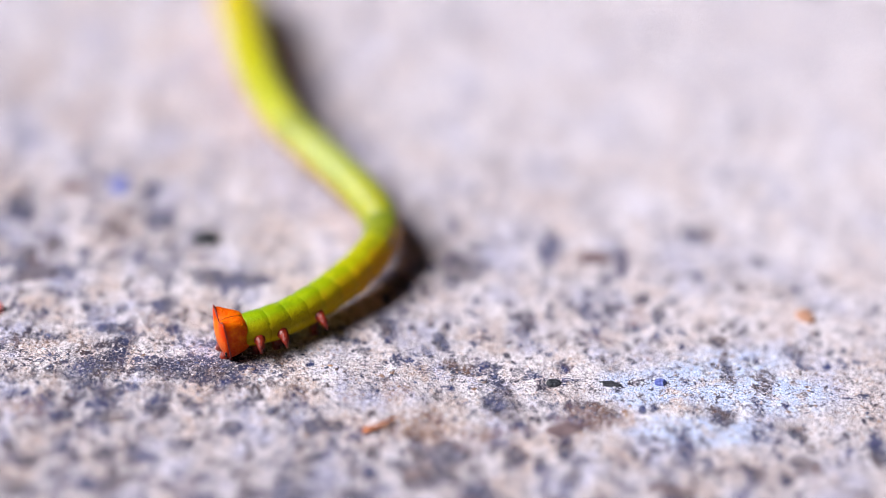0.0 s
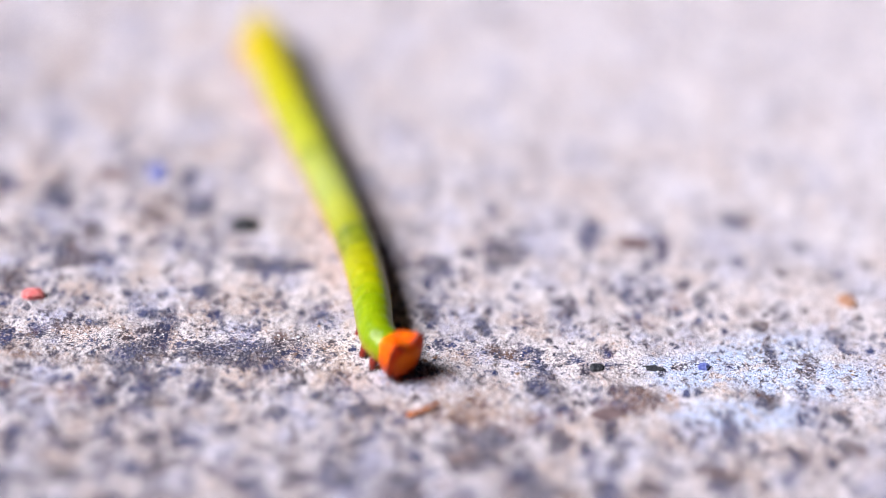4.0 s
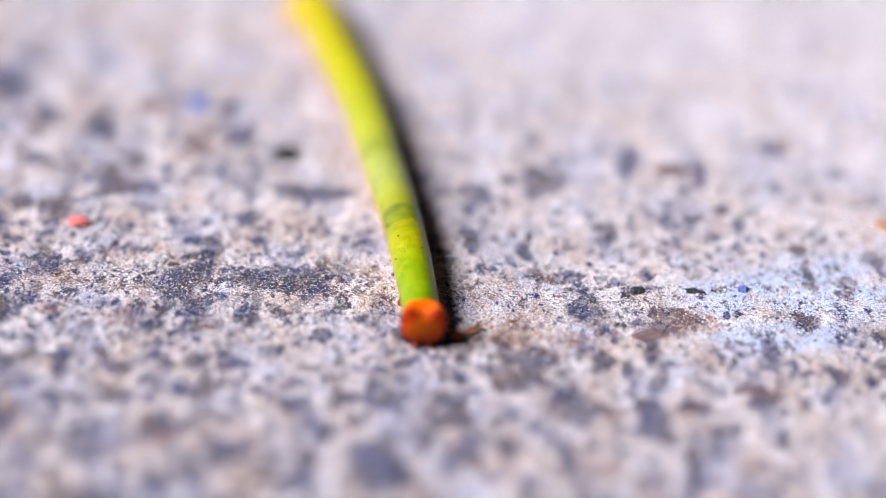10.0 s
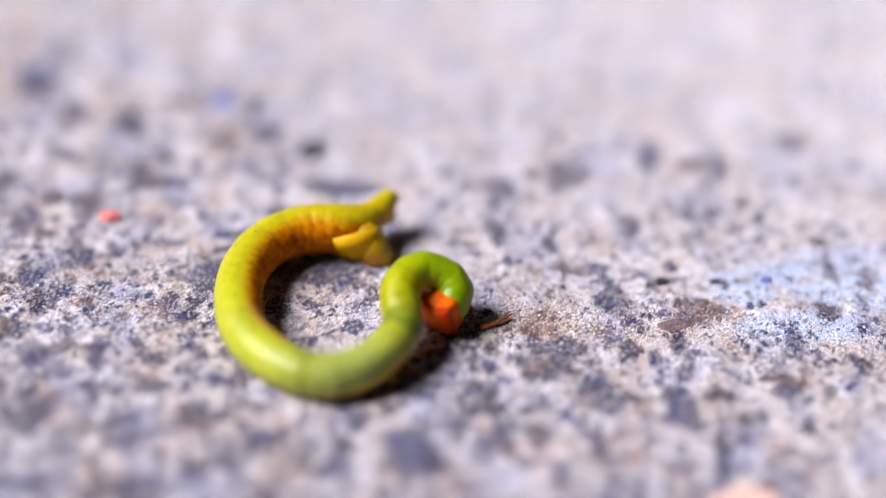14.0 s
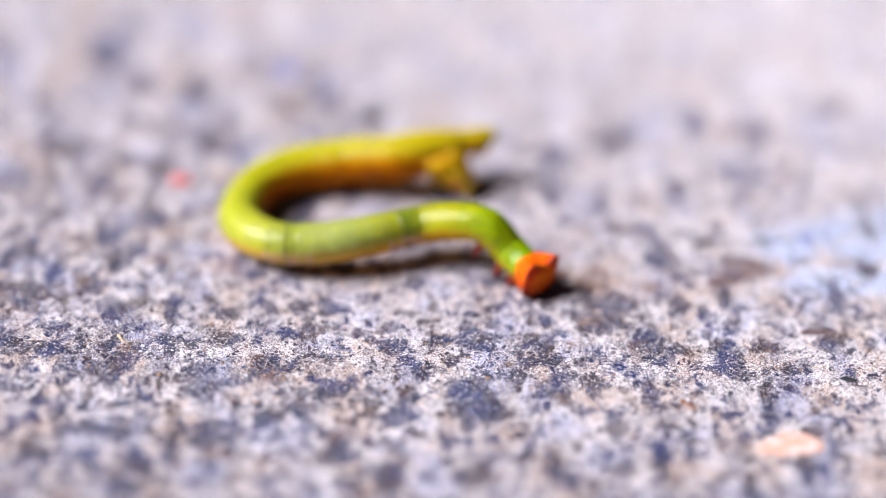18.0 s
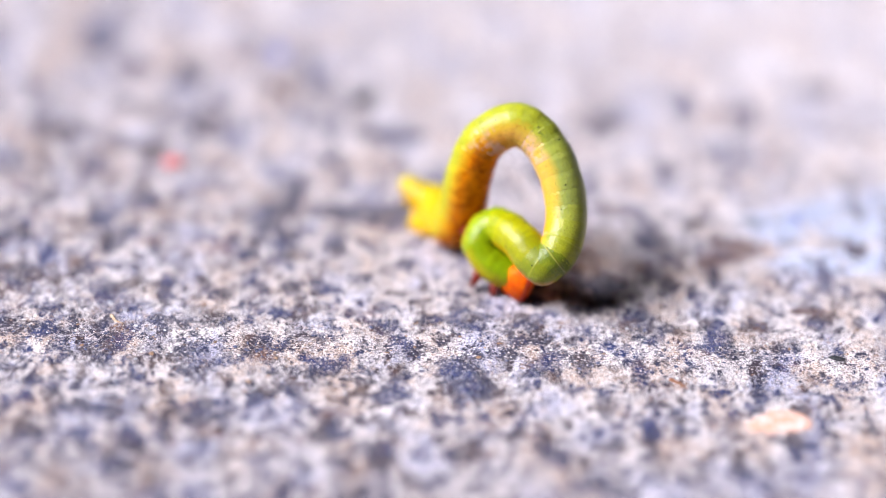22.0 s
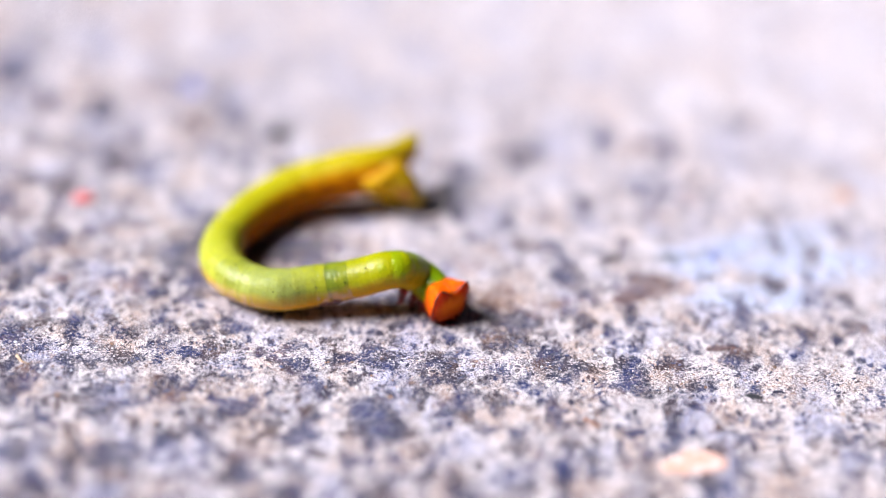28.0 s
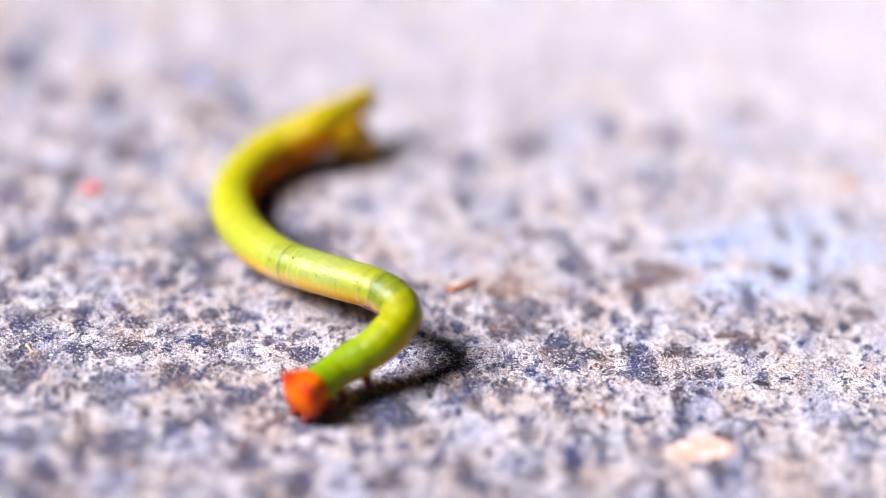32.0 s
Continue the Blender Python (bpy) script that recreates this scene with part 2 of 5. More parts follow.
def skin():
    """Caterpillar skin: the tone of each ring of the body, paler folds, a rusty belly, fine cross wrinkles."""
    m, n, l, bsdf = material("caterpillar_skin")
    info = n.new("ShaderNodeObjectInfo")
    xyz = n.new("ShaderNodeSeparateXYZ")
    coords = n.new("ShaderNodeTexCoord").outputs["Object"]
    v = scaled(n, l, coords, 1000.0)
    l.new(v, xyz.inputs["Vector"])
    x, y, z = xyz.outputs["X"], xyz.outputs["Y"], xyz.outputs["Z"]
    offset = n.new("ShaderNodeVectorMath")
    offset.operation = "ADD"
    shift = n.new("ShaderNodeCombineXYZ")
    l.new(maths(n, l, "MULTIPLY", attribute(n, "along"), -1.0), shift.inputs["X"])
    l.new(v, offset.inputs[0])
    l.new(shift.outputs["Vector"], offset.inputs[1])
    w = offset.outputs["Vector"]
    mottle = noise_of(n, l, w, 1.6, 4, 0.6)
    fine = noise_of(n, l, w, 9.0, 3)
    run = n.new("ShaderNodeSeparateXYZ")
    l.new(w, run.inputs["Vector"])
    tone = mixed(n, l, ramp(n, l, mottle, steps(0.35, 0.7)), mixed(n, l, 0.84, (0.1, 0.06, 0), info.outputs["Color"]), mixed(n, l, 0.15, info.outputs["Color"], (0.80, 0.70, 0.01)))
    # pale yellow side line above the belly
    wave = maths(n, l, "ADD", z, maths(n, l, "MULTIPLY", maths(n, l, "SUBTRACT", mottle, 0.5), 0.5))
    side = ramp(n, l, maths(n, l, "ADD", maths(n, l, "MULTIPLY", wave, 0.4), 0.5), [(0.30, (1, 1, 1)), (0.48, (0.8, 0.8, 0.8)), (0.66, (0, 0, 0))])
    # the green rings behind the head are green further down
    parts = n.new("ShaderNodeSeparateColor")
    l.new(info.outputs["Color"], parts.inputs["Color"])
    gold = ramp(n, l, parts.outputs["Red"], [(0.26, (0.25, 0.25, 0.25)), (0.44, (1, 1, 1))])
    side = maths(n, l, "MULTIPLY", side, gold)
    tone = mixed(n, l, maths(n, l, "MULTIPLY", side, 0.72), tone, (0.74, 0.44, 0.006))
    belly = ramp(n, l, maths(n, l, "ADD", maths(n, l, "MULTIPLY", wave, 0.4), 0.5), [(0.31, (1, 1, 1)), (0.61, (0, 0, 0))])
    # the belly is golden under the first rings, cream in the middle and rusty towards the tail
    length = maths(n, l, "MULTIPLY", attribute(n, "along"), 1 / 36.5)
    rusty = ramp(n, l, length, [(0.06, (0.3, 0.3, 0.3)), (0.16, (0.85, 0.85, 0.85))])
    rust = ramp(n, l, mottle, [(0.38, (0.40, 0.045, 0.001)), (0.6, (0.76, 0.19, 0.001))])
    cream = ramp(n, l, length, [(0.26, (0.80, 0.34, 0.012)), (0.36, (0.78, 0.46, 0.10))])
    rust = mixed(n, l, ramp(n, l, length, steps(0.44, 0.58)), cream, rust)
    tone = mixed(n, l, maths(n, l, "MULTIPLY", belly, rusty), tone, rust)
    # tiny brown freckles
    tone = mixed(n, l, maths(n, l, "MULTIPLY", ramp(n, l, fine, steps(0.60, 0.68)), 0.45), tone, (0.20, 0.12, 0.01))
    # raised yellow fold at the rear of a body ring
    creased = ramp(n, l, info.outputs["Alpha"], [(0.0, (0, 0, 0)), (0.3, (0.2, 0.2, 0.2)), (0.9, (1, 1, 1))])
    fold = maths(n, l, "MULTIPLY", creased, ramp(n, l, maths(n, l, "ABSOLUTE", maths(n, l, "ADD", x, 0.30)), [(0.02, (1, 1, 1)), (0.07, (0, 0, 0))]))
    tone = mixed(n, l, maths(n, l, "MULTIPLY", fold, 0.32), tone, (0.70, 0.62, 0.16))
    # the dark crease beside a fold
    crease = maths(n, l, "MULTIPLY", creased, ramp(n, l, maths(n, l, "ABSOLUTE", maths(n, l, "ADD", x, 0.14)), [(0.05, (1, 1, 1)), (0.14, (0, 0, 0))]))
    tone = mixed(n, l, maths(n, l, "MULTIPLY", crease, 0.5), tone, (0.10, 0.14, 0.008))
    # bare pinkish membrane on the belly where the body folds
    bare = maths(n, l, "MULTIPLY", ramp(n, l, info.outputs["Alpha"], steps(0.28, 0.32)), ramp(n, l, noise_of(n, l, w, 2.2, 3), steps(0.40, 0.56)))
    tone = mixed(n, l, maths(n, l, "MULTIPLY", maths(n, l, "MULTIPLY", bare, belly), 0.8), tone, (0.74, 0.46, 0.34))
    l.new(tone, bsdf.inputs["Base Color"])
    bsdf.inputs["Roughness"].default_value = 0.30
    # the dull belly shines less than the back
    l.new(maths(n, l, "SUBTRACT", 0.36, maths(n, l, "MULTIPLY", belly, 0.30)), bsdf.inputs["Specular IOR Level"])
    bsdf.inputs["Subsurface Weight"].default_value = 0.18
    bsdf.inputs["Subsurface Radius"].default_value = (1.0, 0.75, 0.05)
    bsdf.inputs["Subsurface Scale"].default_value = 0.0006
    wrinkle = maths(n, l, "SINE", maths(n, l, "ADD", maths(n, l, "MULTIPLY", run.outputs["X"], 24.0), maths(n, l, "MULTIPLY", mottle, 5.0)))
    height = maths(n, l, "ADD", maths(n, l, "MULTIPLY", wrinkle, maths(n, l, "MULTIPLY", mottle, 0.10)), fine)
    height = maths(n, l, "ADD", height, maths(n, l, "MULTIPLY", fold, 1.2))
    bumped(n, l, bsdf, height, 0.00006, 0.55)
    return m


def head_shell():
    m, n, l, bsdf = material("orange_head_shell")
    v = scaled(n, l, n.new("ShaderNodeTexCoord").outputs["Object"], 1000.0)
    xyz = n.new("ShaderNodeSeparateXYZ")
    l.new(v, xyz.inputs["Vector"])
    c = ramp(n, l, noise_of(n, l, v, 2.4, 4, 0.6), [(0.3, (0.74, 0.07, 0.001)), (0.5, (0.88, 0.135, 0.001)), (0.7, (0.98, 0.23, 0.001))])
    yz = n.new("ShaderNodeCombineXYZ")
    l.new(xyz.outputs["Y"], yz.inputs["X"])
    l.new(maths(n, l, "MULTIPLY", xyz.outputs["Z"], 0.95), yz.inputs["Y"])
    span = n.new("ShaderNodeVectorMath")
    span.operation = "LENGTH"
    l.new(yz.outputs["Vector"], span.inputs[0])
    front = ramp(n, l, xyz.outputs["X"], steps(0.10, 0.45))
    rim = maths(n, l, "MULTIPLY", front, ramp(n, l, maths(n, l, "MULTIPLY", span.outputs["Value"], 0.5), steps(0.40, 0.56)))
    c = mixed(n, l, maths(n, l, "MULTIPLY", rim, 0.92), c, (0.72, 0.04, 0.001))
    panel = maths(n, l, "MULTIPLY", front, ramp(n, l, maths(n, l, "MULTIPLY", span.outputs["Value"], 0.5), [(0.30, (1, 1, 1)), (0.44, (0, 0, 0))]))
    c = mixed(n, l, maths(n, l, "MULTIPLY", panel, 0.7), c, (0.90, 0.165, 0.001))
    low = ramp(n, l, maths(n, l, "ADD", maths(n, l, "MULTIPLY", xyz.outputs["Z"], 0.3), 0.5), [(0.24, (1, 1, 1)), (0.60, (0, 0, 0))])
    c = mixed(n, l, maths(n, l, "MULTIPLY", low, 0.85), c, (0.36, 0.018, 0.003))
    l.new(c, bsdf.inputs["Base Color"])
    bsdf.inputs["Roughness"].default_value = 0.42
    bsdf.inputs["Specular IOR Level"].default_value = 0.12
    bsdf.inputs["Subsurface Weight"].default_value = 0.18
    bsdf.inputs["Subsurface Radius"].default_value = (1.0, 0.4, 0.05)
    bsdf.inputs["Subsurface Scale"].default_value = 0.0006
    bumped(n, l, bsdf, noise_of(n, l, v, 8.0, 3), 0.00009, 0.9)
    return m


CONCRETE = concrete()
SKIN = skin()
SHELL = head_shell()
RUST = chip_material("dark_red_chitin", (0.26, 0.022, 0.008), (0.12, 0.010, 0.005), 0.35)
YELLOW = chip_material("yellow_proleg_skin", (0.62, 0.42, 0.002), (0.48, 0.17, 0.002), 0.45, 1.2, 0.00002)
BRUISE = chip_material("purple_brown_skin", (0.09, 0.025, 0.03), (0.30, 0.12, 0.12), 0.35, 3.0, 0.00003)
BLACK = chip_material("black_chitin", (0.015, 0.012, 0.012), (0.04, 0.03, 0.025), 0.25)


# ---- small builders ----
def part(name, bm, mat, parent, label="", smooth=True):
    data = bpy.data.meshes.new(name)
    bm.to_mesh(data)
    bm.free()
    for p in data.polygons:
        p.use_smooth = smooth
    data.materials.append(mat)
    ob = new(name, data)
    ob.parent = parent
    if label:
        ob["label"] = label
    return ob


def loft(rings, caps=True):
    """A closed skin over rings of equally many points."""
    bm = bmesh.new()
    rows = [[bm.verts.new(p) for p in ring] for ring in rings]
    k = len(rows[0])
    for a, b in zip(rows, rows[1:]):
        for i in range(k):
            bm.faces.new((a[i], a[(i + 1) % k], b[(i + 1) % k], b[i]))
    if caps:
        bm.faces.new(list(reversed(rows[0])))
        bm.faces.new(rows[-1])
    bmesh.ops.recalc_face_normals(bm, faces=bm.faces)
    return bm


def tube(points, radii, sides=8):
    """A tapered tube along points."""
    rings = []
    points = [Vector(p) for p in points]
    for i, (p, r) in enumerate(zip(points, radii)):
        r = float(r)
        d = (points[min(i + 1, len(points) - 1)] - points[max(i - 1, 0)]).normalized()
        a = d.cross(Vector((0.3, 0.9, 0.2))).normalized()
        b = d.cross(a)
        rings.append([p + r * (math.cos(2 * math.pi * k / sides) * a + math.sin(2 * math.pi * k / sides) * b) for k in range(sides)])
    return loft(rings)


# ---- mineral blotches of the slab ----
PATCHES = []


def speckle(kind, x, y, rx, ry):
    """A blotch of mineral grains round a place on the slab, in mm."""
    PATCHES.append((kind, x, y, rx, ry))


speckle("d", -27.9, -5.5, 1.2, 1.2)
speckle("d", -27.7, 9.5, 1.5, 1.0)
speckle("d", -26.9, 20.8, 1.2, 2.2)
speckle("d", -26.2, -10.3, 1.2, 0.6)
speckle("d", -25.5, -8.4, 0.6, 0.5)
speckle("d", -25.1, -19.0, 0.8, 0.8)
speckle("d", -24.4, -4.5, 0.8, 0.7)
speckle("d", -24.2, 12.6, 0.7, 0.8)
speckle("d", -24.1, 0.4, 0.7, 0.8)
speckle("d", -24.0, 8.2, 0.6, 0.7)
speckle("d", -24.0, 17.5, 0.8, 1.1)
speckle("d", -23.8, 4.4, 0.5, 0.4)
speckle("d", -23.4, -17.0, 0.5, 0.5)
speckle("d", -22.6, -6.6, 1.0, 1.0)
speckle("d", -22.0, -11.8, 0.8, 1.2)
speckle("d", -22.0, 7.5, 0.9, 0.9)
speckle("d", -21.9, 3.4, 0.4, 0.6)
speckle("d", -21.4, 2.2, 0.5, 1.1)
speckle("d", -21.1, -17.1, 0.6, 0.6)
speckle("d", -20.8, 16.6, 1.0, 1.5)
speckle("d", -20.2, -14.0, 0.4, 0.6)
speckle("d", -19.9, -19.5, 0.7, 1.0)
speckle("d", -19.8, 3.0, 0.4, 0.5)
speckle("d", -19.6, 11.5, 0.7, 1.0)
speckle("d", -19.5, -9.1, 0.8, 0.4)
speckle("d", -19.0, 10.0, 1.0, 1.1)
speckle("d", -17.5, -12.4, 0.9, 1.3)
speckle("d", -17.3, 4.0, 1.0, 0.4)
speckle("d", -16.6, -6.6, 0.6, 0.6)
speckle("d", -16.5, -17.3, 0.8, 0.8)
speckle("d", -16.5, -8.9, 1.1, 0.6)
speckle("d", -14.6, 0.6, 1.3, 1.4)
speckle("d", -14.1, -11.2, 0.9, 1.2)
speckle("d", -14.1, 1.8, 1.3, 1.1)
speckle("d", -13.8, -15.5, 0.6, 0.6)
speckle("d", -13.5, 5.0, 1.0, 0.5)
speckle("d", -13.4, -1.5, 0.9, 1.0)
speckle("d", -13.2, -8.1, 0.5, 0.4)
speckle("d", -12.9, 15.8, 1.0, 0.8)
speckle("d", -12.8, -5.6, 0.4, 0.5)
speckle("d", -12.4, 16.3, 0.8, 1.0)
speckle("d", -12.1, -14.4, 0.6, 0.4)
speckle("d", -11.7, -7.5, 0.7, 0.6)
speckle("d", -11.5, 7.5, 0.9, 0.6)
speckle("d", -11.0, -10.0, 0.8, 0.2)
speckle("d", -10.9, -5.8, 0.7, 0.4)
speckle("d", -10.6, -13.0, 1.0, 0.8)
speckle("d", -10.6, -1.6, 0.6, 0.9)
speckle("d", -10.1, -18.0, 0.6, 1.2)
speckle("d", -8.9, -4.6, 0.6, 0.5)
speckle("d", -8.9, 1.8, 2.2, 1.4)
speckle("d", -8.3, 10.4, 2.2, 0.9)
speckle("d", -7.8, -7.2, 0.6, 0.5)
speckle("d", -7.7, -9.0, 0.8, 0.7)
speckle("d", -7.2, -20.0, 0.9, 1.0)
speckle("d", -6.9, -14.8, 1.1, 0.7)
speckle("d", -6.8, -10.0, 0.6, 0.3)
speckle("d", -6.5, -3.0, 0.5, 0.6)
speckle("d", -4.9, 5.7, 0.6, 0.4)
speckle("d", -4.7, -1.4, 0.5, 0.4)
speckle("d", -3.2, -13.7, 1.2, 1.4)
speckle("d", -3.2, -8.2, 1.2, 0.9)
speckle("d", -3.2, -7.3, 0.5, 0.4)
speckle("d", -3.1, -12.4, 1.0, 1.0)
speckle("d", -3.0, -19.3, 1.0, 1.0)
speckle("d", -2.5, -14.5, 1.2, 0.6)
speckle("d", -2.2, -2.4, 0.9, 0.7)
speckle("d", -0.9, -11.3, 0.5, 0.7)
speckle("d", -0.5, -9.8, 0.5, 0.6)
speckle("d", 0.4, -12.6, 0.5, 0.4)
speckle("d", 0.5, -7.9, 0.7, 0.8)
speckle("d", 0.9, -9.4, 0.7, 0.5)
speckle("d", 1.0, 6.3, 0.6, 0.9)
speckle("d", 1.1, 11.1, 0.9, 1.0)
speckle("d", 1.6, -12.6, 0.4, 0.7)
speckle("d", 1.8, -19.4, 0.5, 0.6)
speckle("d", 2.5, -9.6, 0.4, 0.4)
speckle("d", 2.8, -5.9, 0.8, 0.8)
speckle("d", 3.1, -11.5, 0.5, 1.0)
speckle("d", 3.5, -11.5, 0.5, 0.4)
speckle("d", 3.8, 5.5, 0.4, 1.0)
speckle("d", 3.9, -6.8, 0.4, 0.4)
speckle("d", 4.1, -6.2, 1.1, 0.6)
speckle("d", 4.5, -4.4, 1.1, 1.2)
speckle("d", 4.7, -18.3, 0.5, 0.6)
speckle("d", 4.8, 12.6, 1.1, 1.7)
speckle("d", 5.6, 3.2, 1.5, 0.5)
speckle("d", 6.1, -9.1, 0.5, 0.3)
speckle("d", 6.2, -8.0, 0.6, 0.7)
speckle("d", 6.2, -7.3, 0.7, 0.6)
speckle("d", 7.1, 0.2, 1.1, 0.9)
speckle("d", 7.1, 1.6, 0.4, 0.8)
speckle("d", 7.7, -8.2, 0.5, 0.5)
speckle("d", 7.9, -15.6, 0.5, 0.6)
speckle("d", 8.0, -3.9, 0.6, 0.6)
speckle("d", 8.4, 7.4, 0.6, 1.2)
speckle("d", 9.8, 15.1, 0.6, 1.7)
speckle("d", 10.4, -9.0, 0.7, 1.9)
speckle("d", 10.7, -19.3, 0.4, 0.5)
speckle("d", 10.9, -5.4, 0.4, 0.5)
speckle("d", 11.7, -0.3, 1.5, 1.1)
speckle("d", 11.8, 9.1, 0.4, 0.6)
speckle("d", 12.4, -7.5, 0.7, 0.7)
speckle("d", 13.2, 9.4, 0.5, 0.7)
speckle("d", 14.8, 10.4, 0.4, 0.6)
speckle("d", 15.7, 8.9, 0.4, 0.9)
speckle("d", 16.0, -6.6, 0.6, 0.9)
speckle("d", 16.6, -2.8, 0.4, 1.8)
speckle("d", 16.7, -9.9, 0.5, 0.7)
speckle("d", 18.0, 17.3, 0.7, 1.1)
speckle("d", 18.4, 0.3, 0.5, 0.8)
speckle("d", 18.8, 6.9, 0.4, 0.5)
speckle("d", 18.9, -0.0, 0.6, 0.7)
speckle("d", 19.2, 4.3, 0.4, 1.3)
speckle("d", 20.1, -4.6, 0.5, 0.9)
speckle("d", 22.6, -3.5, 0.6, 0.8)
speckle("d", 22.6, -0.9, 0.5, 0.7)
speckle("d", 23.0, 6.2, 0.5, 1.0)
speckle("b", 2.6, -1.3, 1.2, 0.9)
speckle("b", -17.9, 18.5, 1.1, 0.6)
speckle("b", 14.6, 8.9, 0.6, 1.1)
speckle("d", 21.2, 3.4, 0.5, 1.2)
speckle("w", 17.1, -1.3, 2.8, 1.4)
speckle("o", 13.7, -0.6, 0.7, 0.8)
speckle("b", 15.6, -6.1, 0.9, 0.3)
speckle("b", 11.9, -0.3, 1.5, 1.0)
speckle("b", -21.2, -1.7, 0.7, 0.5)
speckle("b", 11.4, -0.8, 1.3, 0.9)
speckle("b", -13.8, -11.9, 0.6, 0.6)
speckle("b", 8.0, -13.1, 0.4, 0.3)
speckle("o", 2.8, -5.9, 0.5, 0.4)
speckle("o", -21.7, -9.9, 0.4, 0.3)
speckle("b", 1.6, 0.7, 1.0, 0.9)
speckle("b", 5.7, -2.7, 1.2, 1.1)
speckle("w", 18.5, 3.6, 4.3, 2.3)
speckle("w", 14.4, 2.0, 1.9, 1.5)
speckle("w", 20.6, 2.9, 3.4, 2.5)
speckle("w", 17.7, -1.2, 3.3, 1.2)
speckle("o", -17.6, 3.4, 1.1, 0.5)
speckle("o", -20.1, 0.9, 1.1, 0.4)
speckle("o", -17.5, -2.2, 1.2, 0.8)
speckle("o", 2.5, -2.1, 1.8, 0.7)
speckle("b", 2.8, -2.3, 1.5, 1.1)


# ---- the ground: one sheet, fine where the camera passes ----
def spaced(low, high, step, far):
    fine = list(np.arange(low, high + step / 2, step))
    grow, out, down = step, [], []
    a, b = fine[-1], fine[0]
    while a < far:
        grow *= 1.35
        a, b = a + grow, b - grow
        out.append(a)
        down.append(b)
    return np.array(down[::-1] + fine + out)


def ground_height(x, y):
    """The relief of the slab, in millimetres."""
    p = Vector((x, y, 0.0))
    return 0.10 * noise.noise(p * 0.22) + 0.07 * noise.noise(p * 0.8 + Vector((7, 3, 1))) + 0.055 * noise.noise(p * 2.2 + Vector((1, 9, 4)))


def build_ground():
    xs, ys = spaced(-38, 38, 0.28, 60000.0), spaced(-28, 54, 0.28, 60000.0)
    verts = np.empty((len(ys), len(xs), 3))
    verts[..., 0], verts[..., 1] = xs[None, :], ys[:, None]
    for j, y in enumerate(ys):
        for i, x in enumerate(xs):
            verts[j, i, 2] = ground_height(x, y) if abs(x) < 60 and abs(y) < 80 else 0.0
    a = np.arange(len(ys) * len(xs)).reshape(len(ys), len(xs))
    faces = np.stack([a[:-1, :-1], a[:-1, 1:], a[1:, 1:], a[1:, :-1]], -1).reshape(-1, 4)
    data = bpy.data.meshes.new("ground")
    data.vertices.add(a.size)
    data.vertices.foreach_set("co", (verts * MM).ravel())
    data.loops.add(faces.size)
    data.loops.foreach_set("vertex_index", faces.ravel())
    data.polygons.add(len(faces))
    data.polygons.foreach_set("loop_start", np.arange(0, faces.size, 4))
    data.polygons.foreach_set("loop_total", np.full(len(faces), 4))
    data.polygons.foreach_set("use_smooth", np.ones(len(faces), dtype=bool))
    data.update(calc_edges=True)
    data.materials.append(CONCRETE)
    flat = verts.reshape(-1, 3)
    rng = np.random.default_rng(8)
    for name, kinds in (("mineral", "d"), ("rust", "bo"), ("crystal", "w")):
        amount = np.zeros(len(flat))
        for kind, x, y, rx, ry in PATCHES:
            if kind in kinds:
                dx, dy = (flat[:, 0] - x) / rx, (flat[:, 1] - y) / ry
                near = np.nonzero(dx * dx + dy * dy < 6)[0]
                dx, dy = dx[near], dy[near]
                a, lobes = np.arctan2(dy, dx), rng.random(3) * 6.28
                edge = 1 + 0.16 * np.sin(2 * a + lobes[0]) + 0.14 * np.sin(3 * a + lobes[1]) + 0.10 * np.sin(5 * a + lobes[2])
                level = np.clip((1.25 - np.hypot(dx, dy) / edge) / 0.5, 0, 1)
                amount[near] = np.maximum(amount[near], level)
        data.attributes.new(name, "FLOAT", "POINT").data.foreach_set("value", amount)
    return tagged(new("ground", data), "weathered pinkish grey concrete slab with dark mineral specks", "concrete", kind="structure")


build_ground()


# ---- the caterpillar ----
PIECES = 46
STEP = 36.5 / PIECES          # mm from joint to joint at rest
SIDES = 22


def girth(u):
    """The body's radius in mm, from the neck (0) to the tail (1)."""
    table = [(0, 0.96), (0.06, 1.0), (0.16, 1.08), (0.35, 1.17), (0.6, 1.27), (0.8, 1.36), (0.90, 1.35), (0.94, 1.20), (0.965, 0.96), (0.985, 0.82), (1, 0.76)]
    for (a, r), (b, s) in zip(table, table[1:]):
        if u <= b:
            k = (u - a) / (b - a)
            return (r + (s - r) * k) * (1 - 0.035 * math.cos(2 * math.pi * (u * PIECES - 9) / 4.5) ** 8)
    return table[-1][1]


def tint(u):
    """The colour of the back, from the neck to the tail; the pale aqua middle has sky sheen painted in."""
    table = [(0, (0.23, 0.41, 0.001)), (0.09, (0.29, 0.43, 0.001)), (0.14, (0.43, 0.45, 0.001)), (0.19, (0.48, 0.46, 0.001)),
             (0.25, (0.43, 0.46, 0.03)), (0.32, (0.42, 0.50, 0.12)), (0.37, (0.45, 0.52, 0.11)), (0.41, (0.50, 0.54, 0.06)), (0.50, (0.48, 0.52, 0.03)),
             (0.60, (0.52, 0.52, 0.012)), (0.80, (0.60, 0.51, 0.006)), (1, (0.72, 0.50, 0.006))]
    for (a, c), (b, d) in zip(table, table[1:]):
        if u <= b:
            k = (u - a) / (b - a)
            return [p + (q - p) * k for p, q in zip(c, d)]
    return list(table[-1][1])


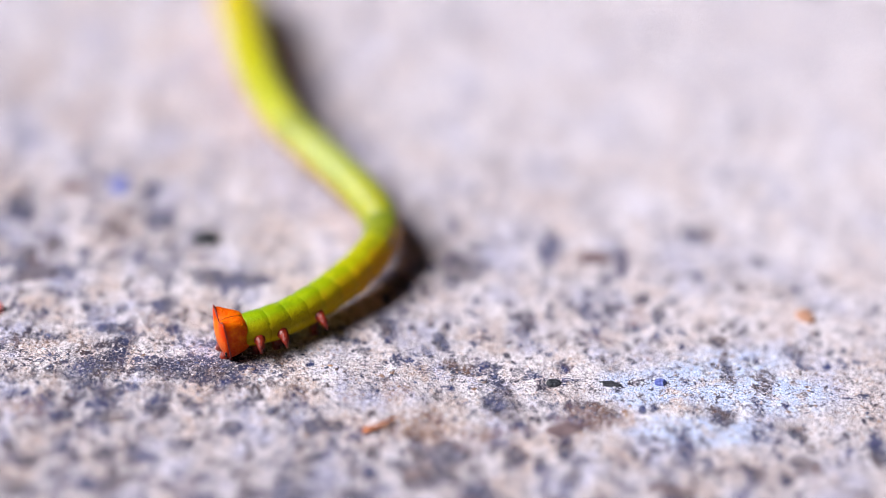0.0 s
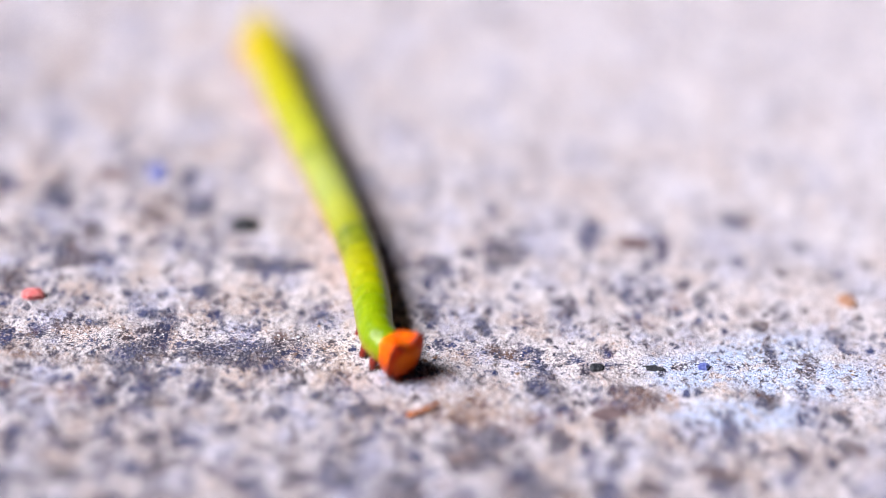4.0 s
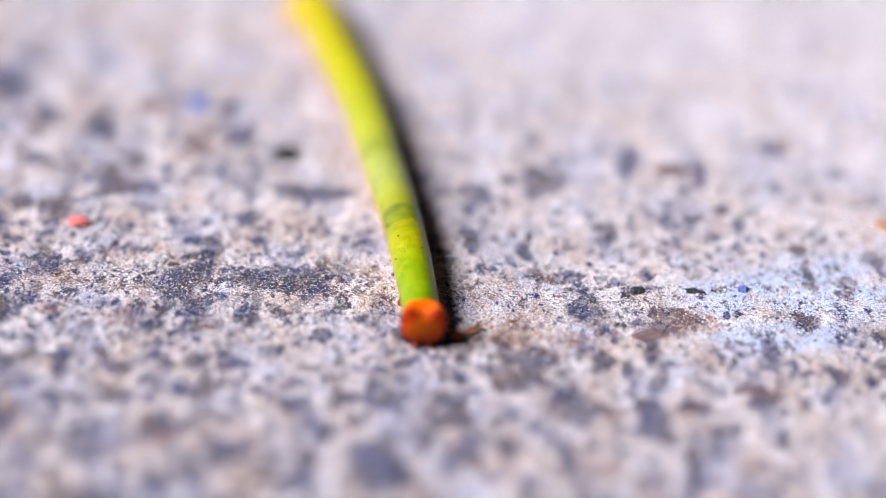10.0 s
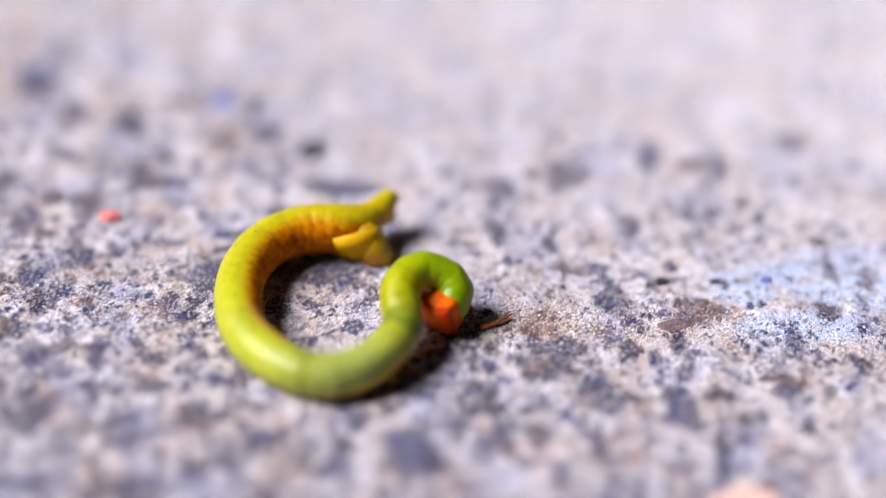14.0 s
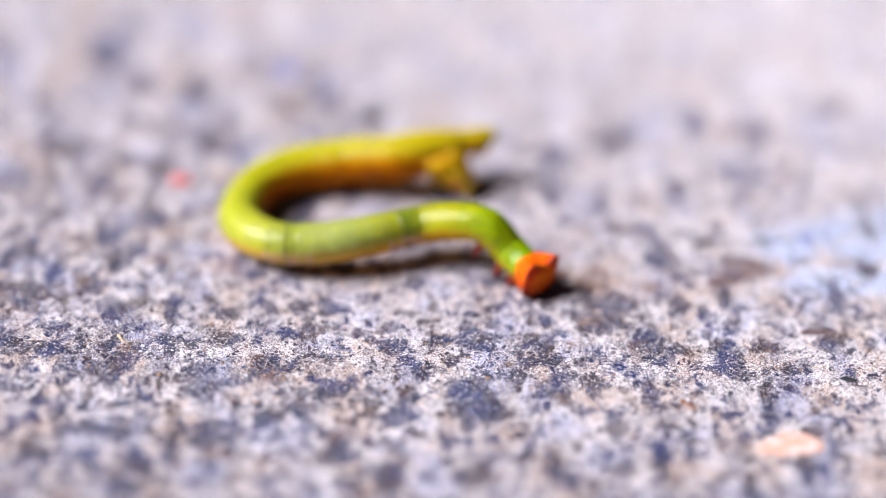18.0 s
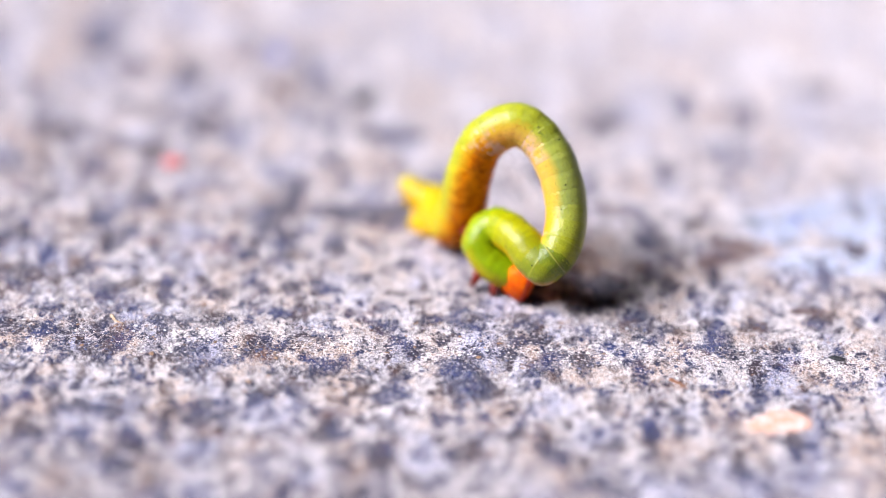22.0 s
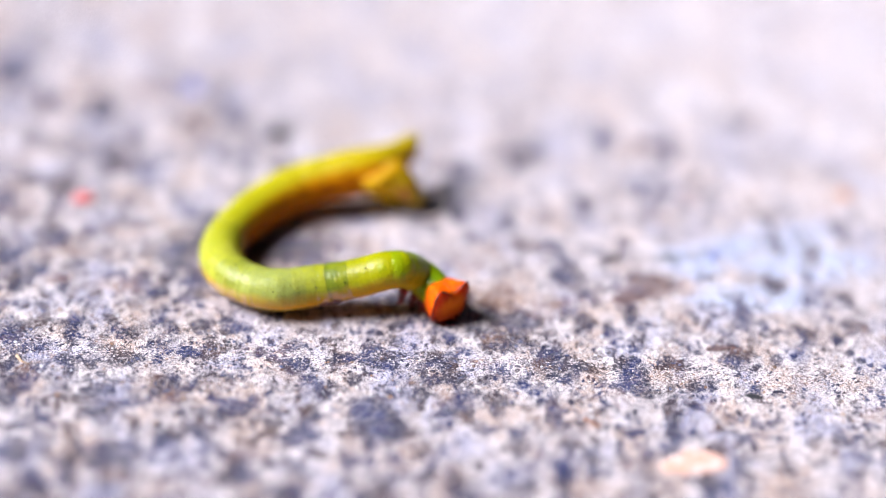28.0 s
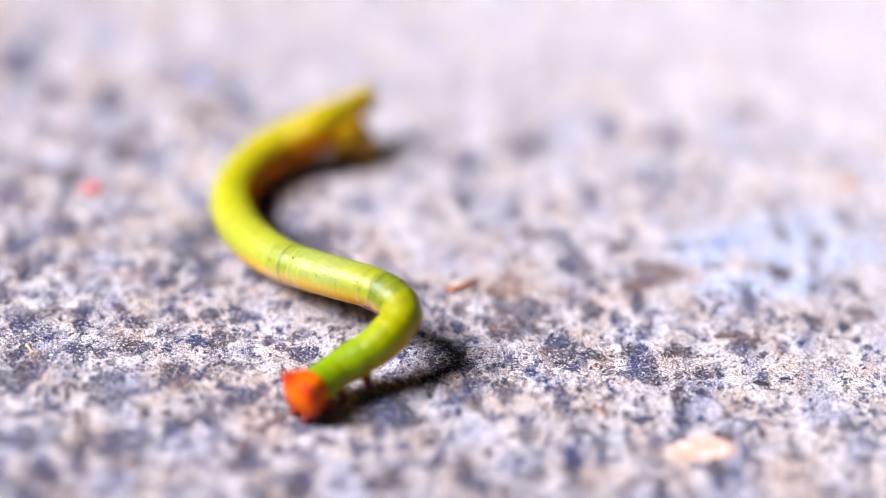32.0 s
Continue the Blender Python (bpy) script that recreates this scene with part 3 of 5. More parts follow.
def segment_mesh(front, rear, seed, ridge):
    """One short rigid ring of the body with domed ends that turn inside its neighbours. x runs towards the head, z is the back."""
    rings, half, rnd = [], STEP / 2, random.Random(seed)
    profile = []
    for k in range(1, 5):
        a = math.radians(90 * k / 5)
        profile.append((-half - rear * math.cos(a), rear * math.sin(a)))
    for k in range(6):
        f = k / 5
        swell = 1 + ridge * math.sin(math.pi * f) + 0.3 * ridge * math.sin(4 * math.pi * f)
        profile.append((-half + STEP * f, (rear + (front - rear) * f) * swell))
    for k in range(4, 0, -1):
        a = math.radians(90 * k / 5)
        profile.append((half + front * math.cos(a), front * math.sin(a)))
    rough = 0.018 if ridge > 0.01 else 0.006
    lean = [rnd.uniform(-rough, rough) for _ in range(SIDES)]
    for x, r in profile:
        rings.append([Vector((x, r * (1 + lean[i]) * math.sin(2 * math.pi * i / SIDES), r * (1 + lean[i]) * math.cos(2 * math.pi * i / SIDES) * 0.985)) * MM for i in range(SIDES)])
    return loft(rings)


def head_mesh():
    """The head: a blunt bud, narrow at the neck, with a flat face and two horned upper corners."""
    rings, k = [], 40
    # x, half width, half height, horn, notch
    for x, w, h, horn in [(-0.95, 0.62, 0.62, 0), (-0.80, 0.88, 0.86, 0), (-0.5, 1.03, 1.0, 0.03), (-0.15, 1.12, 1.08, 0.10),
                          (0.18, 1.16, 1.13, 0.26), (0.40, 1.15, 1.13, 0.34), (0.50, 1.10, 1.09, 0.38), (0.56, 1.0, 1.0, 0.26), (0.62, 0.84, 0.84, 0.1),
                          (0.70, 0.58, 0.60, 0.0), (0.74, 0.25, 0.28, 0)]:
        ring = []
        for i in range(k):
            a = 2 * math.pi * i / k
            s, c = math.sin(a), math.cos(a)
            # a rounded square outline
            q = (abs(s) ** 3.4 + abs(c) ** 3.4) ** (-1 / 3.4)
            y, z = 0.97 * w * s * q * (1 - 0.06 * max(0, -c)), h * c * q
            corner = math.exp(-((abs(math.degrees(math.atan2(s, c))) - 40) / 15) ** 2)
            middle = math.exp(-(math.degrees(math.atan2(s, c)) / 20) ** 2)
            z += horn * corner - horn * 0.45 * middle
            y += 0.25 * horn * corner * (1 if s > 0 else -1)
            ring.append(Vector((x, y, z)) * MM)
        rings.append(ring)
    return loft(rings)


def leg(name, parent, at, out, length, thick, mat, label=""):
    """A jointed leg that hooks inwards at its claw."""
    p = Vector(at)
    d = Vector(out).normalized()
    q = p + d * length * 0.45
    r = q + (d * 0.8 + Vector((0.25, 0, -0.5))).normalized() * length * 0.35
    s = r + Vector((0.1, -math.copysign(0.25, out[1]), -0.9)).normalized() * length * 0.3
    pts = [p, p.lerp(q, 0.5), q, q.lerp(r, 0.5), r, s]
    radii = [thick, thick * 0.9, thick * 0.62, thick * 0.66, thick * 0.42, thick * 0.1]
    return part(name, tube([v * MM for v in pts], [x * MM for x in radii], 9), mat, parent, label)


def proleg(parent, side, x, length, thick):
    """A stout false leg, broad where it leaves the body, with a gripping foot."""
    pts = [Vector((x + 0.25, side * 0.25, 0.0)), Vector((x + 0.1, side * 0.42, -0.55)), Vector((x - 0.15, side * 0.68, -0.8 - length * 0.3)),
           Vector((x - 0.4, side * 0.72, -0.8 - length * 0.75)), Vector((x - 0.5, side * 0.78, -0.8 - length))]
    ob = part("proleg", tube([p * MM for p in pts], [thick * k * MM for k in (0.85, 1.0, 1.0, 0.85, 0.66)], 14), YELLOW, parent)
    part("foot", tube([(pts[4] + Vector((0.2, side * 0.1, 0.06))) * MM, (pts[4] + Vector((-0.1, 0, -0.05))) * MM, (pts[4] + Vector((-0.42, -side * 0.05, -0.06))) * MM],
                      [thick * 0.45 * MM, thick * 0.66 * MM, thick * 0.3 * MM], 10), YELLOW, ob)


def build_caterpillar():
    root = tagged(new("caterpillar"), "yellow green looper caterpillar with an orange horned head crawling on concrete", "caterpillar")
    root.empty_display_size = 0.002
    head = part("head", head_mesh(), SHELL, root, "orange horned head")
    # dark red rim between the horns and down the cheeks
    for side in (-1, 1):
        pts = [Vector((0.47, 0.02 * side, 0.94)), Vector((0.46, 0.30 * side, 0.99)), Vector((0.45, 0.62 * side, 1.26)), Vector((0.46, 0.90 * side, 1.44))]
        part("rim", tube([p * MM for p in pts], [0.03 * MM, 0.05 * MM, 0.065 * MM, 0.04 * MM], 8), RUST, head, "dark red rim")
        pts = [Vector((0.44, 0.95 * side, 1.36)), Vector((0.42, 1.13 * side, 0.85)), Vector((0.40, 1.17 * side, 0.1)), Vector((0.36, 1.12 * side, -0.7)), Vector((0.4, 0.8 * side, -1.08))]
        part("cheek_line", tube([p * MM for p in pts], [0.035 * MM, 0.045 * MM, 0.03 * MM, 0.05 * MM, 0.06 * MM], 8), RUST, head, "dark red line")
        pts = [Vector((0.45, 0.42 * side, -1.0)), Vector((0.62, 0.36 * side, -1.2)), Vector((0.66, 0.14 * side, -1.32))]
        part("mandible", tube([p * MM for p in pts], [0.32 * MM, 0.28 * MM, 0.1 * MM], 10), RUST, head, "dark red mandible")
        for y, z in ((0.88, -0.72), (0.98, -0.5), (0.72, -0.86)):
            bm = bmesh.new()
            bmesh.ops.create_uvsphere(bm, u_segments=8, v_segments=6, radius=0.075 * MM, matrix=Matrix.Translation(Vector((0.55, side * y, z)) * MM))
            part("eye", bm, BLACK, head)
    # suture down the crown
    pts = [Vector((0.46, 0, 0.96)), Vector((0.1, 0, 1.05)), Vector((-0.4, 0, 1.02)), Vector((-0.75, 0, 0.9))]
    part("suture", tube([p * MM for p in pts], [0.018 * MM] * 4, 6), RUST, head)
    segments = []
    rnd = random.Random(4)
    for i in range(PIECES):
        u, v = i / PIECES, (i + 1) / PIECES
        ob = part("body_segment", segment_mesh(girth(u), girth(v), i, 0.016 + 0.012 * math.sin(2.3 * i) if i < 7 else 0.028 if i > 38 else 0.007), SKIN, root)
        ob.data.attributes.new("along", "FLOAT", "POINT").data.foreach_set("value", [i * STEP] * len(ob.data.vertices))
        c = tint((u + v) / 2)
        k = 1 + rnd.uniform(-0.012, 0.012)
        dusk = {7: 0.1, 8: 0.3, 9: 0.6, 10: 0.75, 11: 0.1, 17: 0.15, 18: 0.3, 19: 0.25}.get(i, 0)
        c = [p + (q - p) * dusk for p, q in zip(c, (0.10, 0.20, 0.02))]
        fold = {9: 0.4, 10: 1.0, 11: 0.4, 13: 0.25, 16: 0.15, 17: 0.4, 18: 1.0, 19: 0.4, 24: 0.5, 25: 0.4, 28: 0.25, 33: 0.15, 37: 0.2}.get(i, 0.0)
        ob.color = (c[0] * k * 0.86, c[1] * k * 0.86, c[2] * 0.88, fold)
        segments.append(ob)
        r = girth((u + v) / 2)
        # black bristle dots on the back and flanks
        if i % 2 == 1 and 3 < i < 40:
            for side in (-1, 1):
                a = math.radians(side * rnd.choice((28, 34, 62, 70)))
                bm = bmesh.new()
                bmesh.ops.create_uvsphere(bm, u_segments=6, v_segments=4, radius=0.045 * MM, matrix=Matrix.Translation(Vector((rnd.uniform(-0.25, 0.25), r * math.sin(a), r * math.cos(a) * 0.985)) * MM))
                part("bristle_dot", bm, BLACK, ob)
    # bruised purple spots low on the flanks of the first fold
    for side in (-1, 1):
        for i, low, high in ((10, 112, 150), (11, 120, 142)):
            r = girth((i + 0.5) / PIECES)
            rings = []
            for a in np.linspace(low, high, 9):
                swell = math.sin(math.pi * (a - low) / (high - low))
                x, y, z = 0.05, side * r * math.sin(math.radians(a)), r * math.cos(math.radians(a))
                out = Vector((0, y, z)).normalized()
                w, h = 0.04 + 0.30 * swell ** 0.6, 0.01 + 0.07 * swell
                rings.append([(Vector((x + w * math.cos(k * math.pi / 5), y, z)) + out * h * math.sin(k * math.pi / 5)) * MM for k in range(10)])
            part("flank_spot", loft(rings), BRUISE, segments[i], "purple brown spot")
    for i, long in ((0, 0.7), (1, 0.8), (3, 0.85)):
        for side in (-1, 1):
            leg("leg", segments[i], (0, side * 0.45, -0.75), (0.15, side * 0.5, -0.85), long * 1.25, 0.34, RUST, "dark red jointed leg")
    for side in (-1, 1):
        proleg(segments[43], side, 0.0, 1.6, 0.98)
    web = [Vector((0.6, 0, -0.3)), Vector((0.35, 0, -1.0)), Vector((-0.1, 0, -1.7)), Vector((-0.35, 0, -2.1))]
    rings = [[(p + Vector((k * 1.15 * math.cos(2 * math.pi * j / 14), (0.35 + k) * 0.95 * math.sin(2 * math.pi * j / 14), 0))) * MM for j in range(14)] for p, k in zip(web, (1.5, 1.35, 1.05, 0.7))]
    part("proleg_web", loft(rings), SKIN, segments[43]).color = (0.60, 0.36, 0.004, 0)
    # the anal plate that closes the tail
    tip = tube([Vector((0.3, 0, 0)) * MM, Vector((-0.25, 0, 0.06)) * MM, Vector((-0.70, 0, 0.12)) * MM, Vector((-1.15, 0, 0.13)) * MM, Vector((-1.4, 0, 0.10)) * MM, Vector((-1.48, 0, 0.08)) * MM], [0.74 * MM, 0.70 * MM, 0.62 * MM, 0.56 * MM, 0.44 * MM, 0.14 * MM], 14)
    plate = part("anal_plate", tip, SKIN, segments[-1])
    plate.color = (0.62, 0.47, 0.004, 0)
    for side in (-1, 1):
        pts = [Vector((0.2, side * 0.2, -0.05)), Vector((-0.25, side * 0.28, -0.35)), Vector((-0.5, side * 0.3, -0.6)), Vector((-0.7, side * 0.3, -0.75))]
        part("clasper", tube([p * MM for p in pts], [0.5 * MM, 0.48 * MM, 0.40 * MM, 0.24 * MM], 12), YELLOW, segments[-1])
    return root, head, segments


caterpillar, head, segments = build_caterpillar()


# ---- grains and chips on the slab ----
def scatter(name, kinds, mat, label, size, density, stray, seed, span=(-37, 37, -27, 53)):
    """Half sunk mineral grains, dense in the blotches and strewn thinly between them, as one mesh."""
    rng = np.random.default_rng(seed)
    spots = []
    for kind, x, y, rx, ry in PATCHES:
        if kind in kinds:
            count = max(8, int(density * math.pi * rx * ry))
            r, a = np.sqrt(rng.random(count)) * (0.75 + 0.45 * rng.random(count)), rng.random(count) * 2 * math.pi
            ragged = 1 + 0.35 * np.sin(a * 3 + rng.random() * 6) * rng.random()
            spots += list(zip(x + rx * r * np.cos(a) * ragged, y + ry * r * np.sin(a) * ragged))
    spots += list(zip(rng.uniform(span[0], span[1], stray), rng.uniform(span[2], span[3], stray)))
    unit = np.array([(1, 0, 0), (0.5, 0.87, 0), (-0.5, 0.87, 0), (-1, 0, 0), (-0.5, -0.87, 0), (0.5, -0.87, 0), (0.2, 0.1, 1), (0, 0, -1)])
    tris = [(i, (i + 1) % 6, 6) for i in range(6)] + [((i + 1) % 6, i, 7) for i in range(6)]
    verts, faces = [], []
    if kinds in ("w", "bo"):
        dark = [p for p in PATCHES if p[0] == "d"]
        spots = [(x, y) for x, y in spots if all(((x - p[1]) / p[3]) ** 2 + ((y - p[2]) / p[4]) ** 2 > 1 for p in dark)]
    for x, y in spots:
        s = size[0] + (size[1] - size[0]) * rng.random() ** 2.2
        a = rng.random() * 6.28
        c, d = math.cos(a), math.sin(a)
        p = unit * (1 + rng.uniform(-0.35, 0.35, unit.shape)) * (s, s * rng.uniform(0.5, 1.0), s * rng.uniform(0.25, 0.5))
        base = len(verts)
        z = ground_height(x, y) + 0.01
        verts += [((x + q[0] * c - q[1] * d) * MM, (y + q[0] * d + q[1] * c) * MM, (z + q[2]) * MM) for q in p]
        faces += [tuple(base + i for i in t) for t in tris]
    data = bpy.data.meshes.new(name)
    data.from_pydata(verts, [], faces)
    data.materials.append(mat)
    return tagged(new(name, data), label, "mineral grains", kind="stuff")


scatter("dark_mineral_grains", "d", grains("dark_minerals", [(0.02, 0.025, 0.06), (0.04, 0.055, 0.16), (0.035, 0.03, 0.045), (0.07, 0.09, 0.22), (0.12, 0.09, 0.11)], 0.45),
        "blotches of slate blue and black mineral grains in concrete", (0.05, 0.15), 9.0, 4500, 1)
scatter("brown_mineral_grains", "bo", grains("brown_minerals", [(0.10, 0.06, 0.05), (0.30, 0.15, 0.08), (0.20, 0.12, 0.10), (0.50, 0.27, 0.12), (0.14, 0.10, 0.10)], 0.55),
        "rusty brown and ochre mineral grains in concrete", (0.05, 0.16), 7.0, 2500, 2)
scatter("white_mineral_grains", "w", grains("white_minerals", [(0.72, 0.76, 0.86), (0.82, 0.82, 0.85), (0.62, 0.68, 0.82), (0.88, 0.86, 0.86)], 0.3),
        "bluish white crystalline grains in concrete", (0.04, 0.11), 6.0, 3000, 3)
scatter("sand_grains", "", grains("sand", [(0.05, 0.05, 0.09), (0.62, 0.55, 0.58), (0.20, 0.15, 0.16), (0.90, 0.85, 0.88), (0.50, 0.33, 0.24), (0.75, 0.68, 0.70), (0.10, 0.09, 0.13), (0.85, 0.78, 0.80)], 0.4),
        "fine pale and dark sand grains bared on worn concrete", (0.035, 0.085), 0.0, 15000, 5, (-29, 29, -14, 9))


def chip(name, label, category, x, y, long, wide, high, turn, mat, seed, points=9):
    """A small angular fragment lying on the slab, bevelled by its own facets."""
    rnd = random.Random(seed)
    outline = [(1 + rnd.uniform(-0.22, 0.22)) for _ in range(points)]
    rings = []
    for f, z in ((0.86, -0.35), (1.0, 0.15), (0.9, 0.6), (0.6, 0.9), (0.25, 1.0)):
        rings.append([Vector((f * o * long / 2 * math.cos(2 * math.pi * i / points) * (1 + rnd.uniform(-0.05, 0.05)),
                              f * o * wide / 2 * math.sin(2 * math.pi * i / points) * (1 + rnd.uniform(-0.05, 0.05)),
                              z * high * (1 + rnd.uniform(-0.12, 0.12)))) * MM for i, o in enumerate(outline)])
    bm = loft(rings)
    data = bpy.data.meshes.new(name)
    bm.to_mesh(data)
    bm.free()
    data.materials.append(mat)
    ob = new(name, data)
    ob.matrix_world = pose(x * MM, y * MM, ground_height(x, y) * MM, 0, 0, turn)
    return tagged(ob, label, category)


JET = chip_material("jet_mineral", (0.02, 0.022, 0.028), (0.06, 0.06, 0.07), 0.35)
COBALT = chip_material("blue_mineral", (0.10, 0.13, 0.42), (0.22, 0.26, 0.60), 0.35)
CORAL = chip_material("coral_plastic", (0.86, 0.16, 0.16), (0.90, 0.30, 0.28), 0.45)
PEACH = chip_material("peach_flake", (0.76, 0.38, 0.26), (0.86, 0.66, 0.62), 0.8, 1.3)
UMBER = chip_material("umber_mineral", (0.13, 0.085, 0.095), (0.24, 0.16, 0.16), 0.7)
OCHRE = chip_material("ochre_mineral", (0.42, 0.20, 0.12), (0.54, 0.32, 0.22), 0.6)
BARK = chip_material("bark_brown", (0.20, 0.07, 0.03), (0.32, 0.13, 0.06), 0.6)
TWIG = chip_material("orange_twig", (0.62, 0.19, 0.05), (0.34, 0.09, 0.03), 0.6)
STRAW = chip_material("straw", (0.62, 0.40, 0.24), (0.74, 0.58, 0.42), 0.6)

chip("stone_chip", "small jet black mineral chip on concrete", "stone chip", -9.9, 14.1, 1.7, 1.6, 0.5, 20, JET, 11)
chip("stone_chip", "cobalt blue mineral chip on concrete", "stone chip", -15.5, 19.3, 1.35, 1.9, 0.22, 10, COBALT, 12)
chip("plastic_crumb", "coral red crumb lying on concrete", "crumb", -20.6, 6.1, 1.35, 0.9, 0.35, 15, CORAL, 13)
chip("stone_chip", "small jet black mineral chip on concrete", "stone chip", 9.9, 2.2, 0.95, 0.6, 0.22, 5, JET, 14)
chip("stone_chip", "small jet black mineral chip on concrete", "stone chip", 12.9, 2.5, 1.1, 0.45, 0.14, -4, JET, 15)
chip("stone_chip", "dark blue mineral chip on concrete", "stone chip", 15.6, 2.8, 0.7, 0.6, 0.22, 12, COBALT, 16)
chip("stone_chip", "reddish brown stone chip in concrete", "stone chip", 10.4, -1.8, 1.8, 1.1, 0.06, 8, UMBER, 17)
chip("stone_chip", "ochre stone chip in concrete", "stone chip", 23.9, 9.7, 1.1, 1.5, 0.2, 30, OCHRE, 18)
chip("stone_chip", "brown stone chip in concrete", "stone chip", 12.3, 14.4, 1.9, 1.6, 0.16, 0, UMBER, 19)
chip("stone_flake", "pale peach flake lying on concrete", "stone flake", 13.0, -16.0, 3.0, 2.0, 0.04, 10, PEACH, 20, 12)
chip("stone_chip", "thin jet black mineral sliver on concrete", "stone chip", 16.6, -10.2, 0.95, 0.35, 0.15, -12, JET, 21)
chip("stone_chip", "dark umber stone chip in concrete", "stone chip", -18.2, 19.0, 2.2, 1.2, 0.12, 0, UMBER, 22)
chip("stone_chip", "umber stone chip in concrete", "stone chip", 15.0, -6.1, 1.3, 0.5, 0.15, 6, UMBER, 23)


def fibre(name, label, category, pts, thick, mat):
    pts = [Vector((x, y, ground_height(x, y) + h)) for x, y, h in pts]
    bm = tube([p * MM for p in pts], [thick * k * MM for k in np.linspace(1, 0.35, len(pts))], 7)
    data = bpy.data.meshes.new(name)
    bm.to_mesh(data)
    bm.free()
    for p in data.polygons:
        p.use_smooth = True
    data.materials.append(mat)
    return tagged(new(name, data), label, category)


fibre("bark_splinter", "thin rusty brown bark splinter lying on concrete", "splinter", [(0.1, -2.75, 0.10), (0.6, -2.6, 0.18), (1.1, -2.3, 0.26), (1.7, -1.8, 0.30)], 0.17, TWIG)
fibre("straw_bit", "tiny straw coloured fibre lying on concrete", "fibre", [(-22.2, -9.0, 0.05), (-21.9, -9.5, 0.1), (-21.5, -9.7, 0.05)], 0.09, STRAW)
fibre("bark_splinter", "short dark brown bark splinter lying on concrete", "splinter", [(7.6, -12.7, 0.05), (8.1, -13.1, 0.1), (8.5, -13.5, 0.05)], 0.10, BARK)


# ---- how the caterpillar moves ----
BENDS = []


def bend(t, path, loop=None, pull=0.0):
    """The line of the body at t seconds, in mm, from the head to the tail. loop: the centre of a coil and the stretch of the body
    whose back faces away from it; elsewhere the back faces up. pull: how far the rings behind the neck are drawn
    apart and those of the tail pushed together."""
    p = np.array(path, float)
    q = np.vstack([2 * p[0] - p[1], p, 2 * p[-1] - p[-2]])
    s = np.linspace(0, 1, 24, endpoint=False)[:, None]
    fine = [0.5 * (2 * b + (c - a) * s + (2 * a - 5 * b + 4 * c - d) * s**2 + (3 * b - a - 3 * c + d) * s**3) for a, b, c, d in zip(q, q[1:], q[2:], q[3:])]
    fine = np.vstack(fine + [p[-1:]])
    run = np.r_[0, np.cumsum(np.linalg.norm(np.diff(fine, axis=0), axis=1))]
    even = np.linspace(0, 1, PIECES + 1)
    drawn = np.interp(even, [0, 0.217, 0.391, 1], [0, 0.272, 0.522, 1])
    at = np.r_[0, 0.75 + (run[-1] - 0.75) * (even + (drawn - even) * pull)]
    joints = np.stack([np.interp(at, run, fine[:, k]) for k in range(3)], 1)
    backs = np.tile([0.0, 0.0, 1.0], (len(at), 1))
    if loop:
        u = at / run[-1]
        k = np.clip((u - loop[3]) / 0.12 + 0.5, 0, 1) * np.clip((loop[4] - u) / 0.12 + 0.5, 0, 1)
        out = joints - np.array(loop[:3])
        out /= np.linalg.norm(out, axis=1)[:, None] + 1e-9
        backs = backs * (1 - k[:, None]) + out * k[:, None]
    BENDS.append((t, joints, backs))


def glide(times, values, t):
    """A smooth passage through values that never swings past them."""
    i = int(np.clip(np.searchsorted(times, t) - 1, 0, len(times) - 2))

    def slope(j):
        if j == 0 or j == len(times) - 1:
            return np.zeros_like(values[0])
        a = (values[j] - values[j - 1]) / (times[j] - times[j - 1])
        b = (values[j + 1] - values[j]) / (times[j + 1] - times[j])
        return np.where(a * b > 0, 2 * a * b / np.where(np.abs(a + b) < 1e-9, 1, a + b), 0)

    h = times[i + 1] - times[i]
    s = (t - times[i]) / h
    return ((2 * s**3 - 3 * s**2 + 1) * values[i] + (s**3 - 2 * s**2 + s) * h * slope(i)
            + (-2 * s**3 + 3 * s**2) * values[i + 1] + (s**3 - s**2) * h * slope(i + 1))


def stance(at, forward, back):
    x = Vector(forward).normalized()
    z = Vector(back)
    z = (z - x * z.dot(x))
    if z.length < 1e-3:
        z = x.orthogonal()
    z.normalize()
    y = z.cross(x)
    return Matrix.Translation(Vector(at) * MM) @ Matrix((x, y, z)).transposed().to_4x4()


